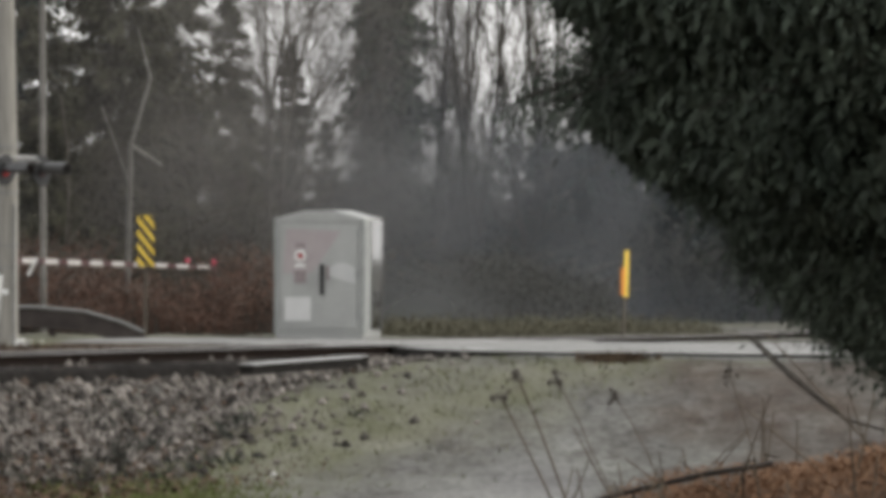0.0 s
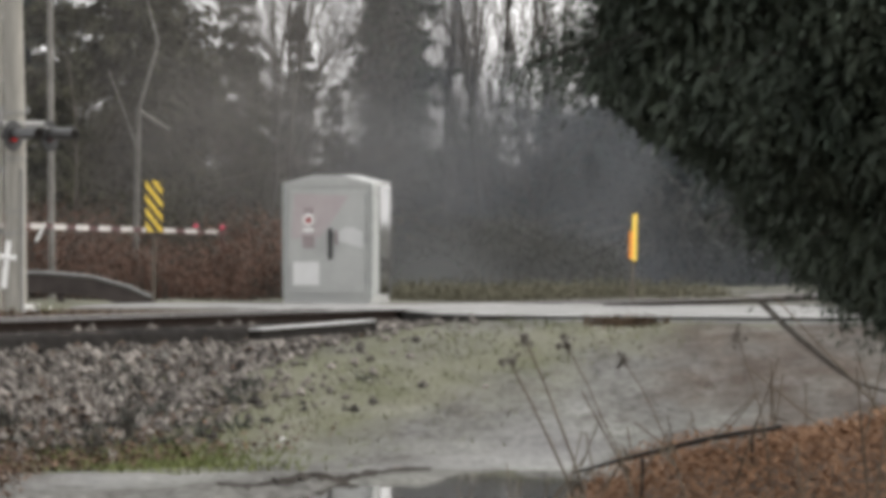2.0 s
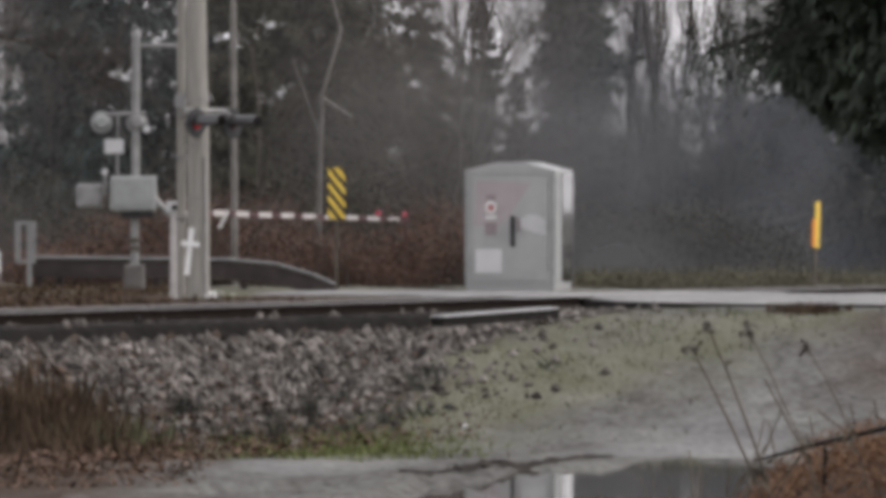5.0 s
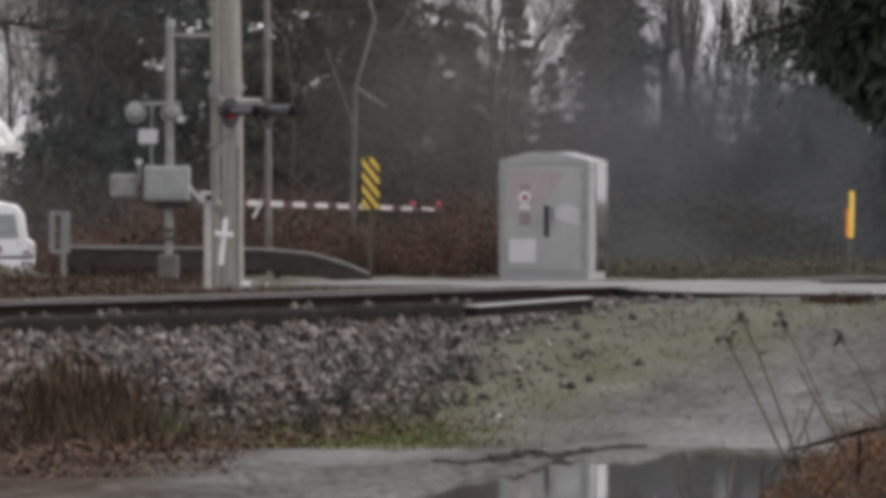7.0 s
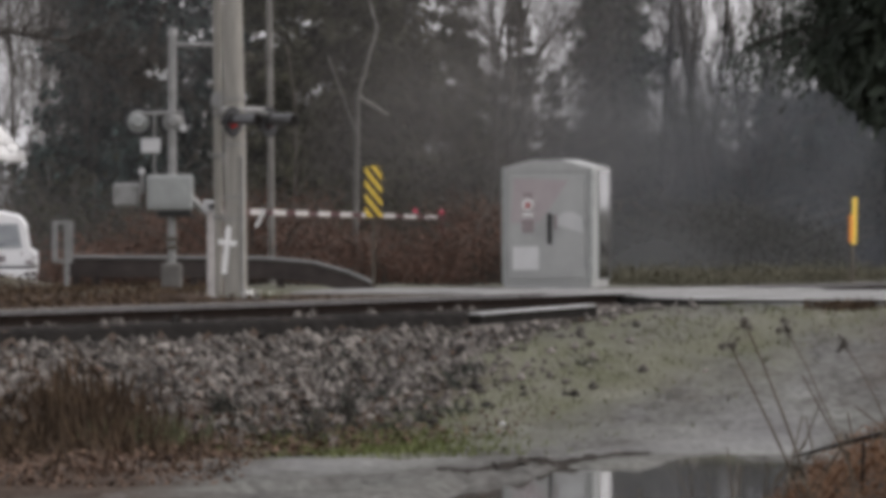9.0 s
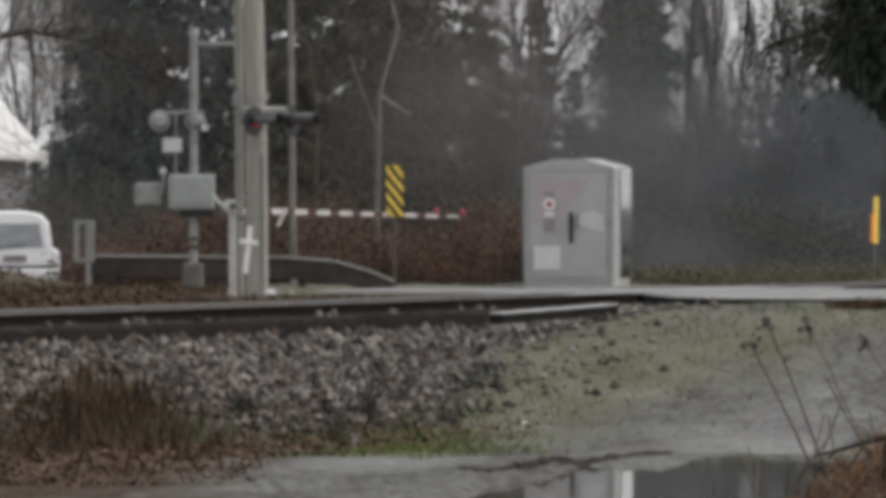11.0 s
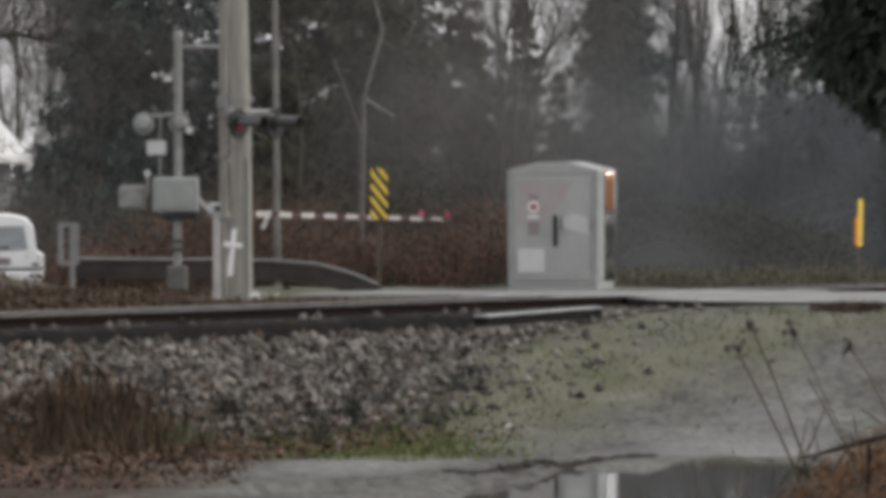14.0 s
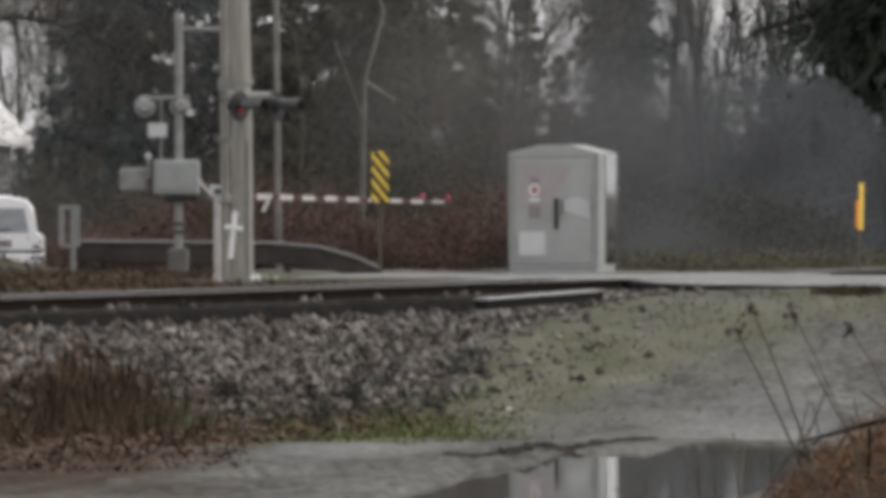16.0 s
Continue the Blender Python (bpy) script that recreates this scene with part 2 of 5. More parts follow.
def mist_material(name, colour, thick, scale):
    """Haze painted on a thin sheet: mostly clear, denser in soft patches, fading out to the sheet's rim."""
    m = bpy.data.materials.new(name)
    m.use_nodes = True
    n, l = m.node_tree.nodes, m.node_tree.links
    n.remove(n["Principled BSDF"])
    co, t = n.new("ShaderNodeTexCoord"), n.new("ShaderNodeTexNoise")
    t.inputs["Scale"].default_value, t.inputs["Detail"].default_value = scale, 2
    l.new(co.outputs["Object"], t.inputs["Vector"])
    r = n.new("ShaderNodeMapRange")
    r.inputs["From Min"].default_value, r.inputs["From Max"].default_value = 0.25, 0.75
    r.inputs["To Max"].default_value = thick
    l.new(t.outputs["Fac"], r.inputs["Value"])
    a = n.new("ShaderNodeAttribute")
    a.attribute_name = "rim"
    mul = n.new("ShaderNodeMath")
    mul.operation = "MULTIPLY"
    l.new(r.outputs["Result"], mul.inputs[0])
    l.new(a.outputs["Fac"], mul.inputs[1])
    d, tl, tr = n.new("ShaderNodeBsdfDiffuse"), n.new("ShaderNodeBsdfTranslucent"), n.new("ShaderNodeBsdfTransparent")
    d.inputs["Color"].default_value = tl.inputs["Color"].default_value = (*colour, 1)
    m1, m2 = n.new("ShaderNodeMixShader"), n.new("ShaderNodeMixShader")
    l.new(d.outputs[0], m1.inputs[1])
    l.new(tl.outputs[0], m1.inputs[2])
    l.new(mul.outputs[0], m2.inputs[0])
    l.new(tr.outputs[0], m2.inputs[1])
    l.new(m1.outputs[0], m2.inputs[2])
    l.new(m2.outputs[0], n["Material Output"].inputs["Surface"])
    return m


# ---- building helpers ----
def part(name, bm, material, parent=None, label=""):
    me = bpy.data.meshes.new(name)
    bm.to_mesh(me)
    bm.free()
    me.materials.append(material)
    ob = new(name, me)
    ob.parent = parent
    if label:
        ob["label"] = label
    return ob


def mesh_part(name, verts, faces, material, parent=None, label="", smooth=False):
    me = bpy.data.meshes.new(name)
    me.from_pydata(verts.tolist() if hasattr(verts, "tolist") else verts, [], faces.tolist() if hasattr(faces, "tolist") else faces)
    me.materials.append(material)
    if smooth:
        me.polygons.foreach_set("use_smooth", [True] * len(me.polygons))
    ob = new(name, me)
    ob.parent = parent
    if label:
        ob["label"] = label
    return ob


def thing(name, m, label, category, group="", kind=""):
    ob = new(name)
    ob.empty_display_size = 0.2
    ob.matrix_basis = m
    return tagged(ob, label, category, group, kind)


def box(bm, cx, cy, cz, sx, sy, sz, bevel=0.0, turn=None):
    r = bmesh.ops.create_cube(bm, size=1)
    m = Matrix.Translation((cx, cy, cz)) @ (turn or Matrix()) @ Matrix.Diagonal((sx, sy, sz, 1))
    bmesh.ops.transform(bm, matrix=m, verts=r["verts"])
    if bevel:
        edges = {e for v in r["verts"] for e in v.link_edges}
        bmesh.ops.bevel(bm, geom=list(edges), offset=bevel, segments=2, affect="EDGES", profile=0.5)
    return bm


def rod(bm, a, b, r0, r1=None, sides=12):
    a, b = Vector(a), Vector(b)
    q = (b - a).to_track_quat("Z", "Y").to_matrix().to_4x4()
    bmesh.ops.create_cone(bm, cap_ends=True, segments=sides, radius1=r0, radius2=r0 if r1 is None else r1, depth=(b - a).length,
                          matrix=Matrix.Translation((a + b) / 2) @ q)
    return bm


def B():
    return bmesh.new()


def tubes(p0, p1, r0, r1, sides=4):
    """Many tapered tubes at once."""
    p0, p1 = np.asarray(p0, float), np.asarray(p1, float)
    r0, r1 = np.asarray(r0, float), np.asarray(r1, float)
    d = p1 - p0
    d /= np.linalg.norm(d, axis=1, keepdims=True) + 1e-9
    ref = np.where(np.abs(d[:, 2:3]) > 0.9, [[1.0, 0, 0]], [[0, 0, 1.0]])
    u = np.cross(d, ref)
    u /= np.linalg.norm(u, axis=1, keepdims=True) + 1e-9
    w = np.cross(d, u)
    vs = []
    for p, r in ((p0, r0), (p1, r1)):
        for k in range(sides):
            a = 2 * math.pi * k / sides
            vs.append(p + (u * math.cos(a) + w * math.sin(a)) * r[:, None])
    v = np.stack(vs, 1).reshape(-1, 3)
    base = np.arange(len(p0))[:, None, None] * (2 * sides)
    f = np.array([[k, (k + 1) % sides, sides + (k + 1) % sides, sides + k] for k in range(sides)])[None]
    return v, (base + f).reshape(-1, 4)


def cane(pts, radii, sides=6):
    """One bent, tapered stem through the given points."""
    pts, vs = [Vector(p) for p in pts], []
    for i, p in enumerate(pts):
        d = (pts[min(i + 1, len(pts) - 1)] - pts[max(i - 1, 0)]).normalized()
        u = d.cross(Vector((0, 1, 0.2))).normalized()
        w = d.cross(u)
        vs += [tuple(p + (u * math.cos(2 * math.pi * k / sides) + w * math.sin(2 * math.pi * k / sides)) * float(radii[i])) for k in range(sides)]
    fs = [[i * sides + k, i * sides + (k + 1) % sides, (i + 1) * sides + (k + 1) % sides, (i + 1) * sides + k] for i in range(len(pts) - 1) for k in range(sides)]
    fs += [list(range(sides))[::-1], list(range((len(pts) - 1) * sides, len(pts) * sides))]
    return vs, fs


def sprays(p, d, length, width, rng, droop=0.25):
    """Many small leaf-shaped pieces, folded along the middle: base, two flanks, tip."""
    n = len(p)
    d = d / (np.linalg.norm(d, axis=1, keepdims=True) + 1e-9)
    side = np.cross(d, rng.normal(size=(n, 3)) * 0.6 + np.array([0, 0, 1.0]))
    side /= np.linalg.norm(side, axis=1, keepdims=True) + 1e-9
    L, W = np.asarray(length)[:, None], np.asarray(width)[:, None]
    sag = np.array([0, 0, -1.0])
    mid = p + d * L * 0.45
    v = np.stack([p, mid + side * W + sag * L * droop * 0.5, p + d * L + sag * L * droop, mid - side * W + sag * L * droop * 0.5], 1).reshape(-1, 3)
    b = np.arange(n)[:, None] * 4
    return v, np.concatenate([b + [0, 1, 2], b + [0, 2, 3]])


def unit(rng, n, flat=1.0):
    v = rng.normal(size=(n, 3)) * [1, 1, flat]
    return v / np.linalg.norm(v, axis=1, keepdims=True)


# ---- the lie of the land ----
U = np.array([0.448, 0.894])          # along the track, away from the viewer
N = np.array([-0.894, 0.448])         # across the track, to the far side
RAIL0 = np.array([0.0, 96.5])         # a point on the near rail
CROSS = np.array([2.68, 103.5])       # the middle of the crossing
HEAD = math.degrees(math.atan2(U[1], U[0]))


def sm(x, a, b):
    t = np.clip((x - a) / (b - a), 0, 1)
    return t * t * (3 - 2 * t)


# pools of rain on the wheel track: middle, half widths, skew and water level
PUDDLES = ((1.6, 59.0, 2.2, 6.2, 2.3, -1.29), (-1.3, 59.4, 0.7, 1.3, 0.8, -1.29))


def height(x, y):
    x, y = np.asarray(x, float), np.asarray(y, float)
    q = (x - CROSS[0]) * U[0] + (y - CROSS[1]) * U[1]
    s = -((x - RAIL0[0]) * N[0] + (y - RAIL0[1]) * N[1])      # distance to the viewer's side of the near rail
    low = -1.6 * sm(-q, 4.5, 22.0) - 0.2 * sm(-q, 0.4, 2.2) * (1 - sm(s, 1.4, 3.4)) * sm(s, -3.4, -2.0) - 0.04 * sm(s, 0.5, 2.0) * (1 - sm(-q, 8, 14)) * sm(-q, 3.5, 5.0)
    low = np.where(s < -1.5, low * (1 - sm(-s, 1.5, 4.0)), low) - 0.06
    bal = -0.44 - 0.44 * np.clip(s - 0.85, 0, 20)
    z = np.where((s > -2.4) & (s < 9) & ((q < -1.0) | (q > 5)), np.maximum(low, bal), low)
    z = np.where((np.abs(s + 0.72) < 1.6) & ((q < -1.2) | (q > 5.2)), np.where(s < 0.62, -0.20, -0.44), z)
    lump = 0.028 * np.sin(1.7 * x + 0.6 * y) * np.sin(0.9 * y - 1.1 * x) + 0.02 * np.sin(4.1 * x + 2.0) * np.sin(3.3 * y)
    z = z + lump * sm(np.abs(s + 0.7), 2.0, 4.0) * sm(np.abs(q), 5.5, 9)
    near = sm(-y, -34, -10)
    z = z * (1 - near) + near * (-0.2)
    z = z + 1.43 * np.exp(-(((x - 2.2) / 2.2) ** 2 + ((y - 17.5) / 2.0) ** 2))
    z = z + 0.40 * np.exp(-(((x + 9.3) / 1.7) ** 2 + ((y - 116.0) / 1.5) ** 2))
    z = z - 0.42 * np.exp(-(((x + 9.6) / 2.6) ** 2 + ((y - 125.0) / 4.5) ** 2))
    z = z + 0.10 * np.exp(-(((x - 1.08) / 0.34) ** 2 + ((y - 17.3) / 1.3) ** 2))
    z = z - 0.5 * sm(y, 150, 400)
    z = z + 0.44 * sm(-y, -78, -64) * sm(y, 40, 50)
    for px, py, rx, ry, skew, level in PUDDLES:
        r = np.hypot((x - px) / rx, (y - py - skew * (x - px)) / ry)
        r = r * (1 + 0.10 * np.sin(2.3 * x + 1.1 * y) + 0.09 * np.sin(5.1 * x - 0.7 * y) + 0.05 * np.sin(9.7 * x + 2.3 * y))
        k = 1 - sm(r, 0.85, 1.2)
        z = z * (1 - k) + (level - 0.05) * k + 0.03 * np.exp(-((r - 1.2) / 0.16) ** 2)
    return z


def graded(lo, hi, step, far_lo, far_hi):
    mid = np.arange(lo, hi + step / 2, step)
    g, out_lo, out_hi = step, [], []
    a = lo
    while a > far_lo:
        g *= 1.28
        a -= g
        out_lo.append(a)
    g, b = step, hi
    while b < far_hi:
        g *= 1.28
        b += g
        out_hi.append(b)
    return np.array(out_lo[::-1] + mid.tolist() + out_hi)


def ground():
    xs, ys = graded(-11, 11, 0.2, -1500, 1500), graded(8, 124, 0.3, -900, 2500)
    X, Y = np.meshgrid(xs, ys)
    Z = height(X, Y)
    v = np.stack([X, Y, Z], -1).reshape(-1, 3)
    nx, ny = len(xs), len(ys)
    i = (np.arange(ny - 1)[:, None] * nx + np.arange(nx - 1)[None]).reshape(-1, 1)
    ob = mesh_part("ground", v, i + np.array([0, 1, nx + 1, nx]), ground_material(), smooth=True)
    q = (X - CROSS[0]) * U[0] + (Y - CROSS[1]) * U[1]
    s = -((X - RAIL0[0]) * N[0] + (Y - RAIL0[1]) * N[1])
    toe = np.exp(-((s - 5.2 - 0.1 * (q + 20)) / 1.6) ** 2)
    bank = sm(-s, 6, 9)
    grass = 0.22 + 0.45 * toe + 0.4 * bank + 0.3 * np.exp(-((s - 3.0) / 2.2) ** 2) * sm(-q, 4, 8) - 0.35 * sm(s, 7.5, 10) + 0.8 * np.exp(-(((X + 1.2) / 1.3) ** 2 + ((Y - 79.5) / 2.6) ** 2)) + 0.35 * np.exp(-(((X - 1.3) / 1.4) ** 2 + ((Y - 89) / 3.5) ** 2))
    litter = 0.8 * sm(-X, 1.6, 3.6) * sm(-Y, -78, -72) * sm(Y, 50, 58) + 0.9 * sm(-q, 11.5, 16) * sm(s, 0.2, 0.5) * (1 - sm(s, 3.2, 5.0)) + 0.75 * sm(-q, 14, 24) * np.exp(-((s - 4.2) / 2.2) ** 2) + 0.6 * sm(-Y, -45, -30) + 1.2 * sm(-s, -0.95, -0.7) * sm(-q, -0.6, 0.6) + 0.55 * sm(-s, 12, 15)
    litter = litter + 0.5 * sm(X, 4.8, 7.0) * sm(Y, 78, 84) * (1 - sm(Y, 92, 97)) + 0.8 * sm(-s, 1.2, 2.0) * (1 - sm(-s, 9, 12)) * sm(-q, 3, 6)
    wet = 0.75 * np.exp(-(((X - 4.0 - 0.12 * (Y - 80)) / 0.7) ** 2 + ((Y - 80.5) / 4.0) ** 2)) + 0.55 * np.exp(-((Y - 70 - 3.0 * X) / 3.2) ** 2) * sm(X, -2.5, -1) * (1 - sm(X, 3, 5))
    for name, val in (("grass", grass), ("litter", litter), ("wet", wet)):
        ob.data.attributes.new(name, "FLOAT", "POINT").data.foreach_set("value", val.ravel().astype(np.float32))
    return tagged(ob, "wet gravel and mossy grass falling away from the railway", "ground", kind="structure")


ground()


def along(q, s, z=0.0):
    """A place by metres along the track from the crossing and metres to the viewer's side of the near rail."""
    c = RAIL0 + U * (float((CROSS - RAIL0) @ U) + q) - N * s
    return (float(c[0]), float(c[1]), z)


def track():
    t = thing("railway_track", pose(*along(0, -0.72), 0, 0, HEAD), "single railway track with rusty rails on dark timber sleepers", "railway track", kind="structure")
    for name, y in (("rail", -0.72), ("rail", 0.72)):
        prof = [(-0.07, -0.17), (0.07, -0.17), (0.07, -0.15), (0.012, -0.13), (0.012, -0.045), (0.036, -0.035), (0.036, -0.006), (-0.036, -0.006), (-0.036, -0.035), (-0.012, -0.045), (-0.012, -0.13), (-0.07, -0.15)]
        k = len(prof)
        v = [(x, y + a, b) for x in (-110, 650) for a, b in prof]
        f = [[i, (i + 1) % k, k + (i + 1) % k, k + i] for i in range(k)] + [list(range(k))[::-1], list(range(k, 2 * k))]
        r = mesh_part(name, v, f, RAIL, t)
        # pale colour carries the sky's sheen on the polished head
        part("rail_head", box(B(), 270, y, -0.007, 760, 0.076, 0.013, 0.003), RAILTOP, r, "polished running surface, sky sheen put into its pale colour")
    rng = np.random.default_rng(6)
    # added near-black strip: dark sleeper ends plus shade under the rail, put into colour
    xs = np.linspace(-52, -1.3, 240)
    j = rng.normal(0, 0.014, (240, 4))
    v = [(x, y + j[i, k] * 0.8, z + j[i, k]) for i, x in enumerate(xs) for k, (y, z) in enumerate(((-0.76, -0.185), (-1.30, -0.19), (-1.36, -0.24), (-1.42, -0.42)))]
    o = mesh_part("shoulder", v, [[4 * i + k, 4 * i + k + 1, 4 * i + k + 5, 4 * i + k + 4] for i in range(239) for k in range(3)], DARKSIDE, t, "near-black strip for sleeper ends and the shade under the rail")
    o["kind"] = "stuff"
    me = None
    for i in range(90):
        x = -52 + i * 0.55
        if -0.9 < x < 5.0:
            continue
        if me is None:
            o = part("sleeper", box(B(), 0, 0, 0, 0.23, 2.6, 0.16, 0.012), TIE, t)
            me = o.data
        else:
            o = new("sleeper", me)
            o.parent = t
        o.location = (x, 0, -0.262)
    return t


track()


def road():
    """The road crosses the track square on; a worn strip with a painted edge line."""
    xs = np.concatenate([np.linspace(-6.6, 16, 92), np.linspace(17, 90, 60)])
    vs, fs = [], []
    cols = (-5.6, -5.45, -4.6, -2.1, 2.2, 4.6, 5.45, 5.6)
    def wid(x, c):
        left = float(np.interp(x, [-3.5, -1.5, 0.6, 3.8, 6.0], [1.2, -1.2, -1.2, -5.4, -5.7]))
        left += 0.12 * math.sin(x * 1.9) + 0.06 * math.sin(4.3 * x)
        return left + (5.6 - left) * (c + 5.6) / 11.2

    for x in xs:
        drop = -0.9 * sm(x, 22, 70) if x > 0 else 0.0
        for c in cols:
            z = -0.012 + float(drop) - (0.14 if abs(c) > 5.5 else 0.0) - 0.02 * (abs(c) / 5) ** 2
            vs.append((x, wid(x, c), z))
    k = len(cols)
    for i in range(len(xs) - 1):
        for j in range(k - 1):
            fs.append([i * k + j, (i + 1) * k + j, (i + 1) * k + j + 1, i * k + j + 1])
    o = mesh_part("road", vs, [f[::-1] for f in fs], ASPHALT)
    o.matrix_basis = pose(*along(0, -0.72), 0, 0, HEAD - 90)
    tagged(o, "pale worn asphalt road over the level crossing", "road", kind="structure")
    for a, b, c in ((3, 40, -4.9), (3, 40, 4.7)):
        n = int(b - a)
        v = [(a + i, (c + 0.1 if c > 0 else wid(a + i, -5.6) + 0.6) + w, -0.022 + (-0.9 * float(sm(a + i, 22, 70)))) for i in range(n + 1) for w in (-0.11, 0.11)]
        ln = mesh_part("edge_line", v, [[2 * i, 2 * i + 2, 2 * i + 3, 2 * i + 1] for i in range(n)], LINE, o, "worn white painted edge line")
    es = np.linspace(0.2, 16, 60)
    v = [(x, wid(x, -5.6) - 0.015 + 0.03 * math.sin(7 * x), z) for x in es for z in (-0.035, -0.08 - 0.22 * max(0.0, 1 - x / 5.0))]
    mesh_part("road_edge", v, [[2 * i, 2 * i + 1, 2 * i + 3, 2 * i + 2] for i in range(59)], DARKSIDE, o, "dark broken edge of the asphalt")
    return o


road()


def crossing_panels():
    t = thing("crossing_deck", pose(*along(0, -0.72), 0, 0, HEAD), "grey timber deck carrying the road over the rails", "crossing deck")
    for y, w in ((0.0, 1.26), (-1.08, 0.55), (1.08, 0.55)):
        for i in range(3):
            part("plank", box(B(), 0.15 + 2.2 * i, y, -0.065, 2.17, w, 0.11, 0.015), ASPHALT, t)
    t = thing("timber_beam", look((1.30, 94.0, -0.225), (2.19, 96.0, -0.195)) @ pose(0, 0, 0, 0, 0, 0), "pale-topped dark timber beam lying beside the track", "beam")
    # near-black sides with a paler strip along the top
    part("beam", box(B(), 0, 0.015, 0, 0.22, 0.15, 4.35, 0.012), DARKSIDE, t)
    part("cap", box(B(), 0, 0.098, 0, 0.22, 0.014, 4.35, 0.004), PATCH, t, "pale grey top strip")


crossing_panels()


def ballast():
    rng = np.random.default_rng(4)
    n = 32000
    q, s = rng.uniform(-46, -3.0, n), 0.75 + np.abs(rng.normal(0, 1, n)) * 1.8
    s = np.where((rng.random(n) < 0.15) & (q < -6), rng.uniform(-2.4, 0.3, n), s)
    c = RAIL0[None] + U[None] * (float((CROSS - RAIL0) @ U) + q)[:, None] - N[None] * s[:, None]
    keep = (np.abs(s) > 0.1) & (rng.random(n) > 0.93 * sm(q, -15.5, -7.5) * sm(s, 0.9, 2.2)) & (rng.random(n) < np.where(s > 2.8, np.where(q > -13, 0.12, 0.45), 0.9)) & (rng.random(n) < 0.35 + 0.65 * sm(s, 0.75, 1.5))
    c, n = c[keep], int(keep.sum())
    z = height(c[:, 0], c[:, 1])
    r = 0.026 + 0.074 * rng.random(n) ** 2.5
    octa = np.array([[1, 0, 0], [-1, 0, 0], [0, 1, 0], [0, -1, 0], [0, 0, 1], [0, 0, -1.0]])
    v = octa[None] * r[:, None, None] * rng.uniform(0.6, 1.3, (n, 6, 1)) + rng.normal(0, 0.012, (n, 6, 3))
    v += np.stack([c[:, 0], c[:, 1], z + r * 0.35], 1)[:, None]
    f = np.array([[0, 2, 4], [2, 1, 4], [1, 3, 4], [3, 0, 4], [2, 0, 5], [1, 2, 5], [3, 1, 5], [0, 3, 5]])
    ob = mesh_part("ballast", v.reshape(-1, 3), (np.arange(n)[:, None, None] * 6 + f).reshape(-1, 3), BALLAST)
    tagged(ob, "loose grey ballast stones on the railway bank", "ballast", kind="stuff")
    # larger stones, each lying free on the bank
    free = []
    for k in range(6):
        b = B()
        bmesh.ops.create_icosphere(b, subdivisions=1, radius=1.0)
        for w in b.verts:
            w.co *= 1 + 0.45 * noise.noise(w.co * 1.3 + Vector((7.0 * k, 0, 0)))
            w.co.z *= 0.7
        free.append(part("stone", b, STONE, ob))
    for i in range(290):
        o = free[i] if i < 6 else new("stone", free[i % 6].data)
        o.parent = ob
        q, s = rng.uniform(-36, -6), 0.95 + 3.2 * rng.random() ** 1.3
        x, y, _ = along(q, s)
        r = rng.uniform(0.045, 0.095)
        o.matrix_basis = pose(x, y, float(height(x, y)) + r * 0.35, rng.uniform(-25, 25), rng.uniform(-25, 25), rng.uniform(0, 360)) @ Matrix.Diagonal((r, r * rng.uniform(0.7, 1.1), r, 1))


ballast()


